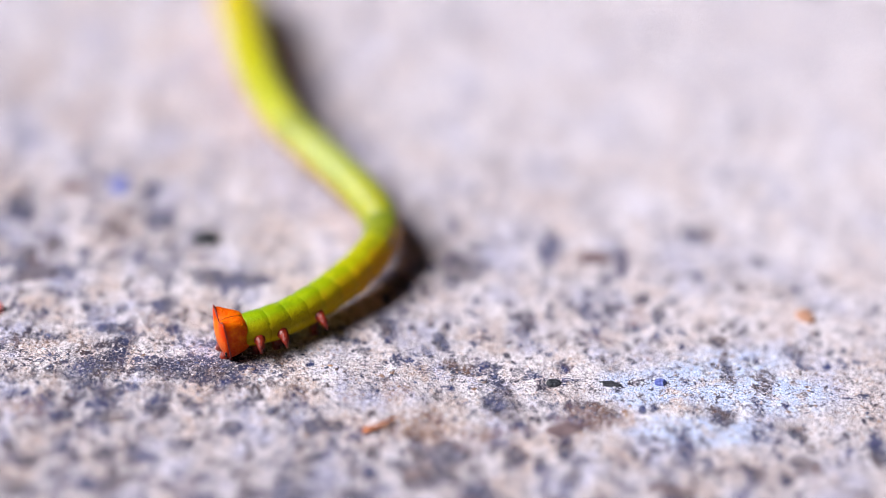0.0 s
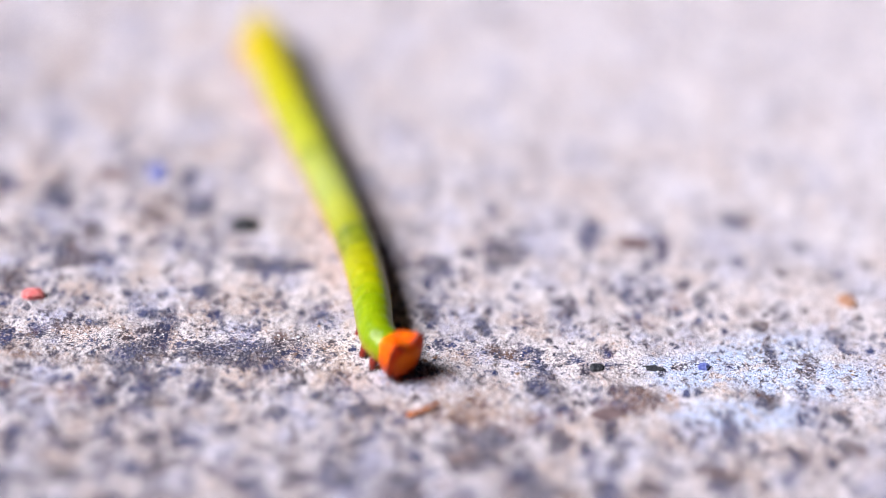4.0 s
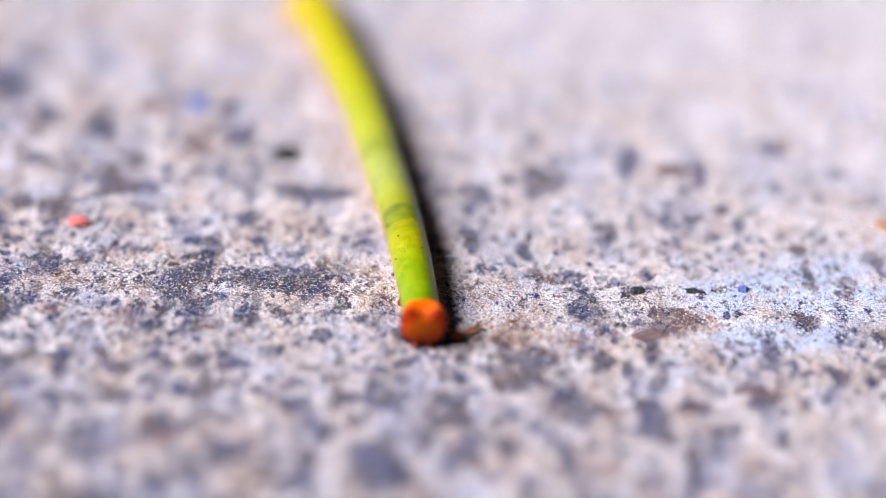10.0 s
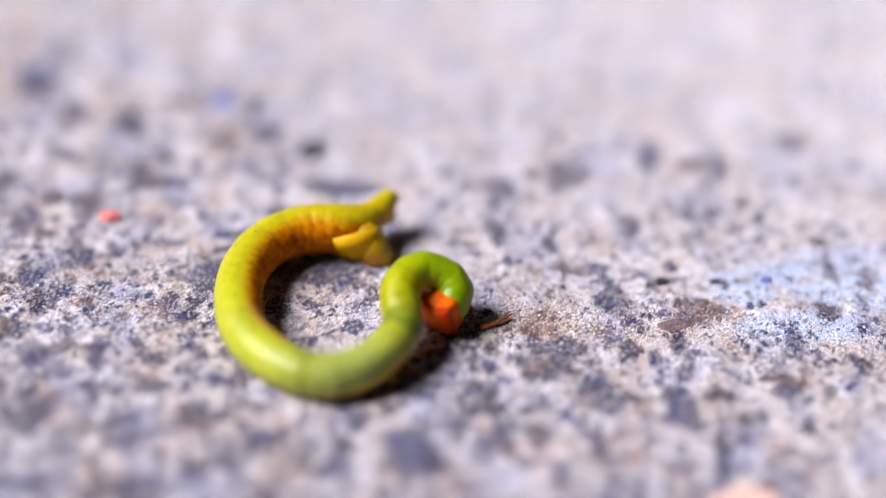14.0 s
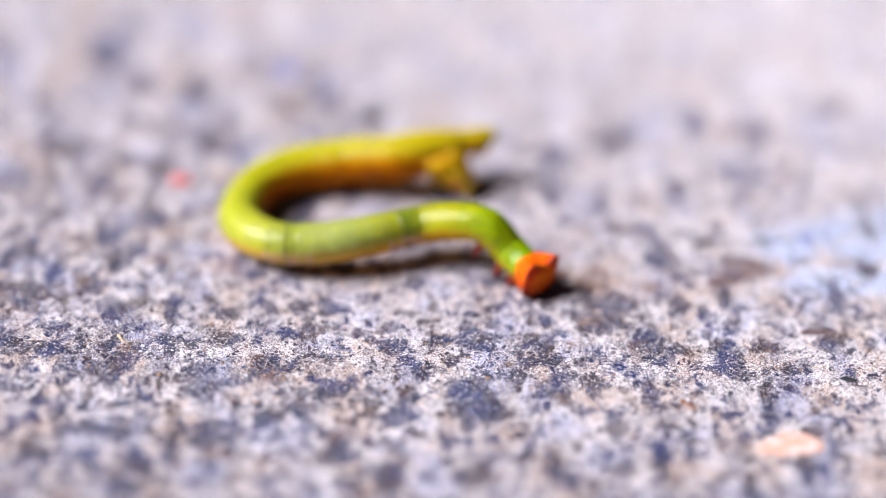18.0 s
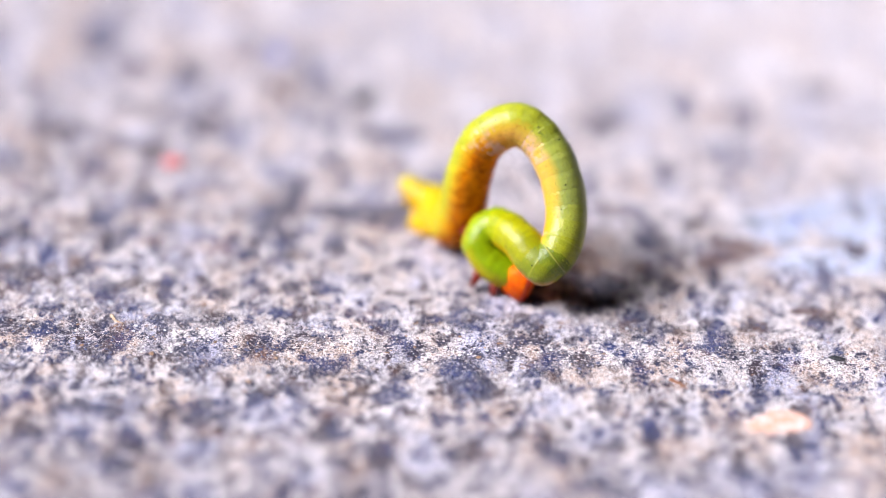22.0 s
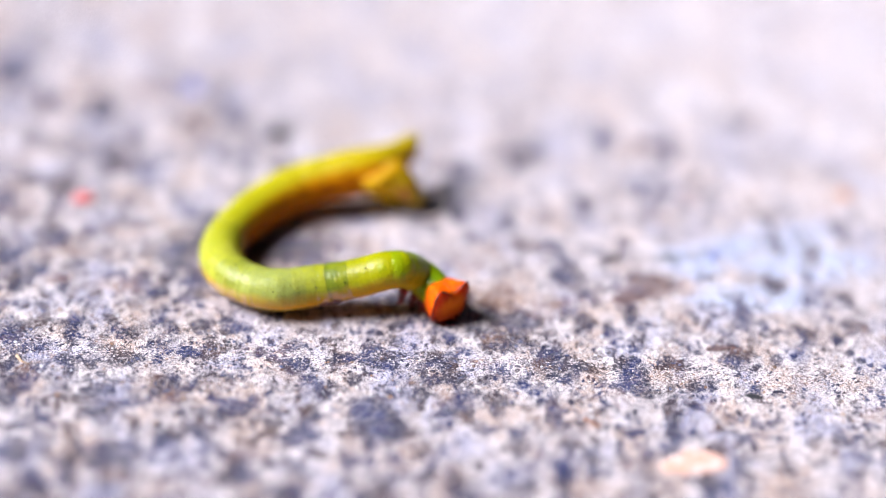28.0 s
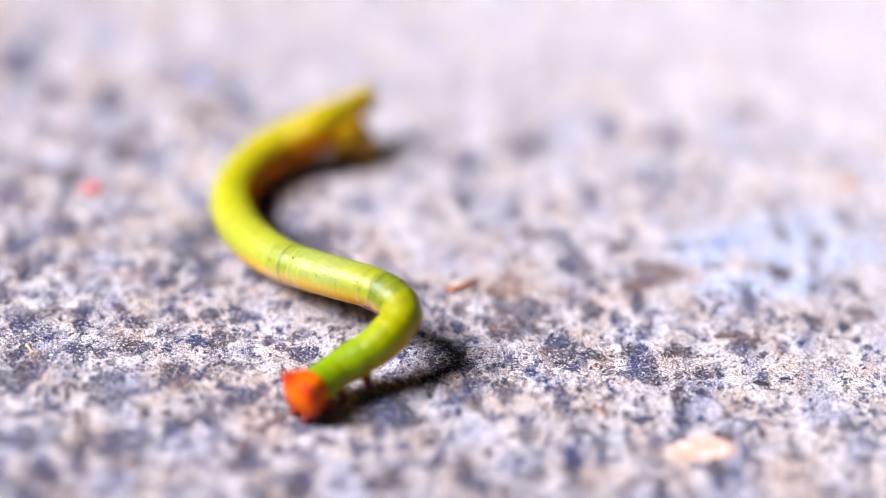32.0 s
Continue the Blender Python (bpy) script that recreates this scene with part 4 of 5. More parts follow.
def motions():
    bend(0, [(-7.4, 3.6, 1.2), (-6.0, 4.1, 1.3), (-4.6, 5.1, 1.3), (-2.7, 7.0, 1.5), (-0.7, 9.8, 1.8), (0.3, 13.2, 2.0), (-1.0, 15.9, 2.4), (-3.5, 19.4, 2.6), (-6.1, 23.0, 2.8), (-8.2, 28.4, 2.8), (-9.7, 35.0, 2.7), (-10.6, 41.3, 2.5)], loop=(0.8, 1.4, -3.0, -0.2, 0.36), pull=0.9)
    bend(0.5, [(-7.2, 1.0, 1.3), (-6.2, 2.7, 1.6), (-4.6, 5.4, 1.8), (-2.9, 8.2, 2.1), (-1.3, 11.5, 2.2), (-1.2, 13.8, 2.2), (-2.3, 17.3, 2.2), (-3.9, 22.3, 2.1), (-5.1, 28.8, 1.7), (-5.8, 34.9, 1.5), (-6.0, 40.5, 1.3)], pull=0.9)
    bend(1, [(-6.9, -0.4, 1.2), (-6.1, 1.9, 1.4), (-4.6, 5.2, 1.6), (-3.3, 8.1, 1.7), (-2.0, 12.3, 1.7), (-2.5, 15.8, 1.7), (-3.8, 20.6, 1.7), (-5.5, 26.2, 1.6), (-6.2, 32.7, 1.4), (-6.2, 38.5, 1.2)], pull=0.9)
    bend(1.3, [(-7.6, 1.9, 1.3), (-6.5, 2.8, 1.4), (-4.7, 5.8, 1.7), (-3.1, 9.3, 1.8), (-2.2, 12.1, 1.8), (-2.9, 16.2, 1.8), (-5.4, 23.1, 1.7), (-8.2, 31.4, 1.5), (-9.9, 38.3, 1.2)], pull=0.9)
    bend(1.5, [(-9.0, 3.6, 2.4), (-7.5, 3.2, 2.0), (-6.0, 3.5, 1.7), (-4.1, 5.1, 2.0), (-1.9, 9.1, 2.3), (-0.8, 11.8, 2.5), (-2.3, 15.8, 2.5), (-5.4, 23.0, 2.2), (-8.9, 31.0, 1.7), (-11.3, 37.3, 1.3)], pull=0.9)
    bend(1.7, [(-6.5, 2.0, 1.3), (-4.6, 4.3, 1.5), (-2.8, 8.3, 1.8), (-1.3, 13.4, 1.9), (-2.5, 18.1, 1.9), (-5.2, 23.9, 1.7), (-7.9, 30.9, 1.5), (-9.5, 37.4, 1.2)], pull=0.9)
    bend(2, [(-4.3, -0.6, 1.2), (-4.0, 2.7, 1.4), (-3.5, 6.4, 1.6), (-3.0, 10.7, 1.7), (-3.4, 14.1, 1.7), (-4.9, 19.6, 1.6), (-7.0, 24.7, 1.5), (-8.4, 31.0, 1.3), (-9.3, 37.4, 1.2)], pull=0.9)
    bend(2.5, [(-7.9, 2.1, 1.3), (-6.2, 3.7, 1.4), (-4.0, 7.1, 1.7), (-2.0, 10.9, 1.8), (-1.7, 13.8, 1.8), (-3.9, 19.2, 1.7), (-7.4, 25.6, 1.6), (-10.0, 31.9, 1.4), (-11.4, 36.7, 1.2)], pull=0.9)
    bend(3, [(-1.8, -0.0, 1.2), (-2.7, 2.2, 1.3), (-2.7, 5.3, 1.5), (-2.8, 9.0, 1.6), (-3.5, 13.5, 1.6), (-5.0, 18.1, 1.6), (-7.5, 24.0, 1.5), (-9.6, 30.5, 1.3), (-11.0, 36.5, 1.2)], pull=0.9)
    bend(3.5, [(-1.5, -0.1, 1.2), (-2.4, 2.5, 1.3), (-3.0, 5.4, 1.5), (-3.9, 10.2, 1.5), (-5.6, 16.4, 1.5), (-7.7, 23.3, 1.4), (-9.8, 30.7, 1.3), (-10.8, 36.6, 1.2)], pull=0.9)
    bend(4, [(-0.5, 0.9, 1.2), (-1.7, 2.2, 1.3), (-2.3, 6.1, 1.3), (-3.4, 11.0, 1.3), (-5.4, 17.3, 1.3), (-7.5, 23.5, 1.3), (-9.4, 29.5, 1.2), (-11.0, 35.6, 1.2)], pull=0.9)
    bend(4.1, [(1.0, 8.9, 4.5), (-0.0, 8.1, 3.8), (-2.4, 7.7, 3.2), (-4.4, 10.7, 2.8), (-6.0, 16.8, 2.2), (-7.6, 23.6, 1.8), (-8.8, 31.1, 1.4), (-9.6, 38.0, 1.2)], pull=0.9)
    bend(4.2, [(6.6, 2.7, 1.3), (4.9, 4.1, 1.7), (3.3, 5.7, 1.8), (-0.0, 8.6, 2.2), (-2.8, 11.2, 2.3), (-4.9, 17.2, 2.2), (-6.3, 24.9, 1.7), (-7.3, 33.2, 1.3), (-7.4, 34.1, 1.2)], loop=(0.2, 2.2, -3.2, -0.2, 0.34), pull=0.9)
    bend(4.3, [(7.9, 2.6, 1.3), (6.1, 4.2, 1.5), (4.2, 5.7, 1.7), (1.1, 8.5, 2.1), (-1.6, 11.5, 2.2), (-3.7, 17.9, 2.0), (-5.2, 27.0, 1.5), (-6.1, 36.1, 1.2)], loop=(0.6, 2.9, -3.2, -0.2, 0.34), pull=0.9)
    bend(4.5, [(9.2, 5.7, 1.5), (7.7, 5.6, 1.5), (6.2, 7.0, 1.7), (4.0, 9.2, 2.0), (1.5, 11.1, 2.2), (-0.6, 12.8, 2.3), (-1.6, 16.6, 2.2), (-2.2, 22.9, 1.8), (-2.6, 29.5, 1.5), (-3.5, 35.1, 1.3)], loop=(0.6, 3.9, -3.0, -0.2, 0.34), pull=0.9)
    bend(5.3, [(4.4, 2.4, 1.3), (3.4, 3.4, 1.6), (2.8, 5.4, 2.0), (1.7, 8.5, 2.4), (0.2, 12.8, 2.5), (-1.8, 17.1, 2.3), (-4.7, 22.5, 1.9), (-7.9, 29.0, 1.5), (-9.8, 34.9, 1.3)], pull=0.9)
    bend(6.5, [(-2.4, 1.4, 1.3), (-1.3, 3.1, 1.4), (-0.3, 6.3, 1.6), (0.5, 10.2, 1.8), (0.3, 14.4, 1.8), (-1.5, 18.3, 1.8), (-4.7, 22.2, 1.7), (-8.3, 25.4, 1.5), (-11.7, 29.3, 1.3), (-14.0, 34.3, 1.2)])
    bend(7, [(-2.0, 0.4, 1.2), (-2.1, 3.0, 1.4), (-1.5, 6.9, 1.6), (-1.0, 11.5, 1.7), (-1.6, 16.2, 1.7), (-3.8, 20.5, 1.7), (-7.1, 24.6, 1.5), (-10.5, 28.7, 1.3), (-13.0, 33.7, 1.2)])
    bend(7.5, [(-1.4, -1.1, 1.2), (-1.4, 2.2, 1.3), (-2.2, 6.6, 1.5), (-3.2, 11.7, 1.6), (-5.0, 17.5, 1.5), (-7.8, 23.7, 1.4), (-11.0, 29.7, 1.3), (-13.3, 35.1, 1.2)])
    bend(8, [(-1.3, -1.7, 1.2), (-1.2, 1.4, 1.3), (-1.9, 5.6, 1.4), (-3.8, 11.4, 1.4), (-6.1, 18.0, 1.4), (-8.6, 24.3, 1.3), (-11.2, 30.3, 1.2), (-13.1, 35.7, 1.2)])
    bend(8.5, [(-1.3, -1.7, 1.2), (-1.2, 1.4, 1.3), (-1.9, 5.6, 1.4), (-3.8, 11.4, 1.4), (-6.1, 18.0, 1.4), (-8.6, 24.3, 1.3), (-11.2, 30.3, 1.2), (-13.1, 35.7, 1.2)])
    bend(9, [(-1.2, -2.8, 1.2), (-1.4, 0.1, 1.3), (-2.0, 4.7, 1.4), (-3.5, 10.9, 1.4), (-5.5, 18.1, 1.4), (-8.0, 25.3, 1.3), (-10.6, 32.5, 1.2)])
    bend(10, [(-1.4, -3.1, 1.2), (-1.8, -0.2, 1.3), (-2.7, 4.9, 1.4), (-4.1, 11.0, 1.4), (-5.8, 18.2, 1.3), (-7.9, 24.8, 1.2), (-9.9, 31.1, 1.2), (-10.3, 32.3, 1.2)])
    bend(11, [(-1.9, -3.3, 1.2), (-1.9, -0.1, 1.3), (-2.6, 4.4, 1.4), (-4.1, 10.0, 1.4), (-6.5, 17.8, 1.3), (-8.6, 24.4, 1.2), (-10.5, 30.7, 1.2), (-10.8, 31.9, 1.2)])
    bend(11.5, [(-2.1, -2.9, 1.2), (-2.2, -0.2, 1.4), (-3.2, 4.2, 1.6), (-5.1, 10.9, 1.6), (-7.6, 18.9, 1.5), (-9.7, 25.8, 1.3), (-11.4, 31.6, 1.2), (-11.6, 32.2, 1.2)])
    bend(11.6, [(-1.9, -3.0, 1.2), (-2.0, -0.5, 1.6), (-2.9, 3.9, 2.2), (-3.9, 7.5, 3.4), (-5.6, 13.4, 3.0), (-8.4, 21.6, 1.8), (-10.6, 27.8, 1.3), (-11.9, 31.5, 1.2)])
    bend(11.7, [(-1.9, -2.9, 1.2), (-2.3, -0.6, 2.0), (-2.7, 2.1, 3.4), (-3.2, 5.1, 5.0), (-4.0, 9.5, 5.8), (-4.9, 10.8, 5.6), (-5.9, 13.0, 3.2), (-7.5, 17.0, 1.8), (-8.6, 21.7, 1.3), (-9.6, 25.5, 1.2)], loop=(-3.9, 10.5, 3.0, 0.25, 0.7))
    bend(11.9, [(-1.9, -3.4, 1.2), (-1.9, -1.3, 1.8), (-2.1, 0.5, 3.4), (-2.2, 2.6, 5.2), (-2.7, 6.2, 6.4), (-3.3, 7.9, 6.4), (-3.6, 8.8, 4.0), (-3.9, 10.5, 1.8), (-5.7, 14.8, 1.3), (-7.3, 18.6, 1.2), (-8.4, 21.1, 1.2)], loop=(-3.0, 5.5, 4.0, 0.25, 0.7))
    bend(12, [(-1.9, -3.5, 1.2), (-1.8, -1.3, 1.8), (-1.9, -0.1, 3.5), (-2.0, 2.1, 5.5), (-2.2, 4.0, 6.8), (-2.7, 5.0, 5.0), (-3.3, 5.7, 1.8), (-3.9, 10.1, 1.3), (-4.1, 13.7, 1.3), (-4.1, 16.6, 1.4)], loop=(-2.6, 3.3, 4.0, 0.25, 0.7))
    bend(12.2, [(-1.8, -3.4, 1.1), (-1.8, -2.5, 2.0), (-1.8, -2.7, 3.2), (-1.9, -3.9, 3.0), (-1.9, -4.9, 2.0), (-2.0, -4.9, 4.4), (-2.2, -3.7, 7.0), (-2.5, -1.8, 8.8), (-3.0, 0.4, 7.0), (-3.3, 3.3, 2.2), (-3.5, 6.3, 1.3), (-3.8, 8.2, 1.5)], loop=(-2.7, -1.1, 4.5, 0.2, 0.85))
    bend(12.5, [(-1.4, -3.1, 1.1), (-1.4, -2.5, 2.0), (-1.4, -2.9, 3.0), (-1.7, -4.1, 2.4), (-1.9, -4.5, 1.6), (-2.3, -4.4, 3.5), (-2.8, -3.6, 6.0), (-2.9, -1.8, 8.2), (-2.6, -0.7, 8.8), (-2.2, 0.4, 6.8), (-1.9, 1.7, 3.5), (-1.6, 2.5, 1.5), (-1.6, 4.5, 1.4), (-1.7, 5.3, 1.6)], loop=(-2.1, -1.4, 4.5, 0.2, 0.9))
    bend(12.7, [(-1.4, -3.1, 1.1), (-1.4, -2.5, 2.0), (-1.4, -2.9, 3.0), (-1.7, -4.1, 2.4), (-1.9, -4.5, 1.6), (-2.3, -4.4, 3.5), (-2.8, -3.6, 6.0), (-2.9, -1.8, 8.2), (-2.6, -0.7, 8.8), (-2.2, 0.4, 6.8), (-1.9, 1.7, 3.5), (-1.6, 2.5, 1.5), (-1.6, 4.5, 1.4), (-1.7, 5.3, 1.6)], loop=(-2.1, -1.4, 4.5, 0.2, 0.9))
    bend(12.8, [(-1.8, -2.9, 1.1), (-1.5, -2.3, 2.0), (-1.7, -2.5, 3.0), (-2.4, -4.0, 2.6), (-2.8, -5.4, 1.8), (-4.3, -5.0, 3.6), (-5.4, -3.5, 5.6), (-5.9, -0.9, 6.6), (-5.3, 1.3, 6.6), (-3.8, 1.8, 5.2), (-2.4, 1.6, 3.6), (-1.7, 1.8, 1.8), (-2.4, 2.3, 1.4), (-2.6, 3.2, 1.5)], loop=(-3.2, -1.2, 3.8, 0.2, 0.9))
    bend(12.9, [(-1.9, -2.9, 1.1), (-1.5, -2.2, 1.8), (-1.7, -1.4, 2.6), (-2.7, -1.9, 2.6), (-3.0, -4.8, 1.8), (-5.2, -5.9, 2.0), (-7.5, -4.8, 3.0), (-8.8, -1.4, 4.0), (-7.7, 1.3, 4.2), (-5.3, 1.8, 3.6), (-3.5, 1.6, 2.6), (-2.6, 2.0, 2.0)], loop=(-5.4, -1.5, 2.5, 0.25, 0.95))
    bend(13, [(-2.1, -2.8, 1.1), (-1.3, -2.3, 1.5), (-1.3, -1.2, 2.2), (-2.6, -0.6, 2.8), (-3.9, -1.7, 2.6), (-4.2, -4.0, 1.9), (-5.5, -6.0, 1.5), (-7.4, -7.5, 1.2), (-9.9, -8.6, 1.2), (-12.7, -7.9, 1.2), (-15.2, -5.8, 1.2), (-17.1, -2.0, 1.2), (-17.9, 2.0, 1.2), (-18.1, 4.9, 1.2), (-18.6, 7.2, 1.3)], loop=(-11.2, 0.4, -0.2, 0.35, 1))
    bend(13.3, [(-2.4, -2.6, 1.1), (-1.5, -2.1, 1.5), (-1.4, -1.2, 2.2), (-2.7, -0.5, 2.8), (-4.1, -1.7, 2.6), (-4.3, -3.9, 1.9), (-5.8, -6.4, 1.4), (-8.6, -8.1, 1.2), (-11.4, -7.3, 1.2), (-13.8, -4.1, 1.2), (-14.7, 0.3, 1.2), (-14.3, 4.2, 1.3), (-13.0, 6.0, 1.4), (-11.9, 6.4, 1.5)], loop=(-9.8, 0.6, -0.4, 0.35, 0.90))
    bend(13.6, [(-2.1, -2.4, 1.1), (-1.4, -2.0, 1.5), (-1.5, -1.0, 2.2), (-2.9, -0.7, 2.8), (-4.1, -2.1, 2.5), (-4.1, -4.6, 1.8), (-5.7, -7.2, 1.3), (-7.9, -8.2, 1.2), (-10.4, -7.3, 1.2), (-12.4, -4.4, 1.2), (-12.9, -0.6, 1.2), (-12.1, 2.4, 1.3), (-10.3, 4.3, 1.4), (-8.4, 4.9, 1.5), (-7.2, 5.3, 1.5), (-6.4, 6.7, 1.7)], loop=(-8.6, 0.4, -0.5, 0.35, 0.90))
    bend(14, [(-2.0, -3.0, 1.1), (-1.4, -2.5, 1.5), (-1.5, -1.7, 2.2), (-3.2, -1.6, 2.8), (-4.2, -3.1, 2.5), (-4.0, -5.6, 1.8), (-5.6, -8.0, 1.3), (-7.9, -9.0, 1.2), (-10.2, -8.0, 1.2), (-12.2, -5.2, 1.2), (-12.7, -1.1, 1.2), (-11.8, 2.0, 1.3), (-9.9, 3.6, 1.5), (-7.8, 3.9, 1.6), (-6.4, 4.6, 1.6), (-5.5, 5.7, 1.8)], loop=(-8.4, -0.4, -0.5, 0.35, 0.90))
    bend(14.5, [(-2.0, -3.0, 1.1), (-1.4, -2.5, 1.5), (-1.5, -1.7, 2.2), (-3.2, -1.6, 2.8), (-4.2, -3.1, 2.5), (-4.0, -5.6, 1.8), (-5.6, -8.0, 1.3), (-7.9, -9.0, 1.2), (-10.2, -8.0, 1.2), (-12.2, -5.2, 1.2), (-12.7, -1.1, 1.2), (-11.8, 2.0, 1.3), (-9.9, 3.6, 1.5), (-7.8, 3.9, 1.6), (-6.4, 4.6, 1.6), (-5.5, 5.7, 1.8)], loop=(-8.4, -0.4, -0.5, 0.35, 0.90))
    bend(15.5, [(-2.8, -4.1, 1.1), (-2.7, -3.4, 1.6), (-3.8, -2.2, 2.2), (-5.4, -2.6, 2.2), (-6.8, -4.8, 1.8), (-8.9, -6.5, 1.4), (-11.6, -6.7, 1.2), (-14.2, -5.1, 1.2), (-15.6, -1.6, 1.2), (-14.8, 2.4, 1.2), (-12.4, 5.1, 1.3), (-9.5, 6.1, 1.4), (-7.3, 7.0, 1.5), (-5.7, 8.0, 1.7)], loop=(-11.0, 3.5, -1.5, 0.5, 1.1))
    bend(16.5, [(-1.8, -3.1, 1.2), (-2.9, -2.1, 1.6), (-4.3, -1.7, 2.8), (-6.3, -1.8, 2.4), (-9.0, -2.2, 1.8), (-11.9, -3.2, 1.7), (-14.1, -2.4, 1.6), (-15.4, 0.7, 1.4), (-14.9, 3.9, 1.2), (-13.0, 5.8, 1.4), (-10.2, 6.1, 1.8), (-7.4, 6.2, 2.3), (-5.3, 7.2, 2.5), (-3.9, 8.1, 2.5)], loop=(-10.6, 3.2, -2.5, 0.5, 1.2))
    bend(17, [(-0.8, -3.8, 1.2), (-1.9, -2.5, 1.6), (-3.2, -2.0, 2.8), (-4.7, -1.1, 2.7), (-6.5, -1.0, 2.0), (-9.2, -2.6, 1.9), (-12.1, -3.0, 1.7), (-14.3, -2.6, 1.5), (-16.1, 0.1, 1.3), (-15.7, 3.5, 1.2), (-13.6, 5.4, 1.5), (-10.7, 5.9, 1.9), (-7.8, 5.8, 2.3), (-5.5, 6.7, 2.5), (-3.6, 7.6, 2.7)], loop=(-11.5, 2.5, -2.5, 0.5, 1.2))
    bend(18, [(-0.0, -3.4, 1.2), (-1.3, -2.0, 1.6), (-2.7, -1.4, 2.9), (-4.5, -0.9, 2.8), (-6.5, -0.5, 2.2), (-9.6, -1.8, 2.1), (-12.3, -2.2, 1.8), (-14.8, -1.8, 1.6), (-16.6, 0.6, 1.3), (-16.1, 3.9, 1.2), (-14.1, 5.7, 1.5), (-11.1, 6.3, 1.9), (-8.1, 6.2, 2.3), (-5.7, 7.0, 2.5), (-3.4, 7.8, 2.7)], loop=(-11.9, 3.3, -2.5, 0.5, 1.2))
    bend(19, [(0.3, -4.3, 1.2), (-1.5, -2.6, 1.6), (-3.0, -2.0, 2.9), (-5.3, -1.8, 2.9), (-7.6, -0.8, 2.3), (-10.4, -1.4, 2.2), (-13.1, -2.1, 1.9), (-15.3, -1.4, 1.6), (-16.7, 0.9, 1.3), (-16.1, 4.2, 1.2), (-14.4, 6.0, 1.5), (-11.4, 6.2, 1.9), (-8.2, 6.0, 2.3), (-5.8, 6.6, 2.5), (-3.0, 7.1, 2.8)], loop=(-12.3, 3.5, -2.5, 0.5, 1.2))
    bend(19.5, [(0.1, -4.1, 1.2), (-1.6, -2.5, 1.6), (-3.2, -2.0, 3.0), (-5.5, -1.5, 3.0), (-7.7, -0.7, 2.3), (-10.2, -1.1, 2.2), (-12.7, -1.5, 1.9), (-14.8, -0.6, 1.6), (-15.8, 2.1, 1.3), (-15.1, 5.1, 1.2), (-12.9, 6.6, 1.5), (-10.0, 7.0, 1.9), (-7.4, 7.1, 2.3), (-5.2, 7.6, 2.5), (-3.3, 8.6, 2.8)], loop=(-11.5, 3.9, -2.5, 0.5, 1.2))
    bend(19.9, [(0.1, -3.7, 1.2), (-1.7, -2.2, 1.7), (-3.4, -2.0, 3.3), (-5.9, -2.6, 4.7), (-8.3, -3.4, 5.4), (-10.5, -2.9, 4.5), (-12.7, -1.1, 3.2), (-14.3, 2.4, 1.9), (-13.9, 5.5, 1.3), (-11.7, 7.3, 1.4), (-9.1, 7.7, 1.8), (-6.8, 7.7, 2.3), (-4.9, 8.5, 2.5), (-3.9, 9.8, 2.8)])
    bend(20, [(0.4, -4.4, 1.2), (-1.2, -4.0, 1.6), (-2.3, -3.2, 2.5), (-2.3, -2.1, 4.0), (-1.6, -1.1, 5.2), (-2.0, 0.0, 6.3), (-3.6, 1.1, 7.0), (-5.6, 1.6, 6.8), (-7.3, 2.4, 5.2), (-7.9, 2.4, 3.0), (-7.6, 4.0, 1.6), (-7.7, 8.7, 1.3), (-7.8, 13.0, 1.4)], loop=(-4.7, 0.5, 4.0, 0.25, 0.8))
    bend(20.2, [(0.2, -4.7, 1.2), (-1.3, -4.0, 1.5), (-2.4, -3.2, 2.4), (-2.0, -2.4, 3.6), (-0.7, -4.3, 4.4), (0.0, -4.0, 5.0), (-0.5, -2.7, 7.0), (-2.4, -1.3, 8.0), (-4.2, -0.4, 7.0), (-5.2, 0.7, 4.6), (-6.5, 2.5, 2.6), (-7.8, 6.6, 1.8), (-8.5, 9.7, 1.8)], loop=(-2.6, -1.3, 4.5, 0.25, 0.75), pull=0.6)
    bend(20.3, [(0.2, -5.0, 1.2), (-1.5, -4.2, 1.5), (-2.3, -3.3, 2.5), (-1.6, -2.8, 3.6), (-0.2, -4.5, 3.6), (0.7, -4.9, 3.0), (1.2, -4.2, 4.2), (0.8, -3.1, 6.0), (-0.5, -1.9, 7.2), (-2.3, -0.4, 6.5), (-4.1, 1.0, 4.6), (-5.4, 2.5, 3.4), (-6.9, 6.3, 2.6), (-8.1, 7.8, 2.4)], loop=(-1.6, -1.6, 4.0, 0.25, 0.75), pull=0.6)
    bend(20.4, [(-0.1, -5.0, 1.1), (-1.7, -4.4, 1.5), (-2.4, -3.4, 2.5), (-1.6, -3.2, 3.5), (-0.2, -4.3, 3.3), (1.3, -5.0, 2.4), (2.4, -4.3, 3.4), (2.2, -2.9, 5.4), (0.8, -1.9, 7.4), (-1.3, -1.3, 8.0), (-3.4, -0.7, 6.6), (-4.7, 0.4, 4.0), (-5.5, 2.6, 2.2), (-6.5, 3.7, 1.8)], loop=(-0.7, -1.0, 4.0, 0.25, 0.85), pull=1.0)
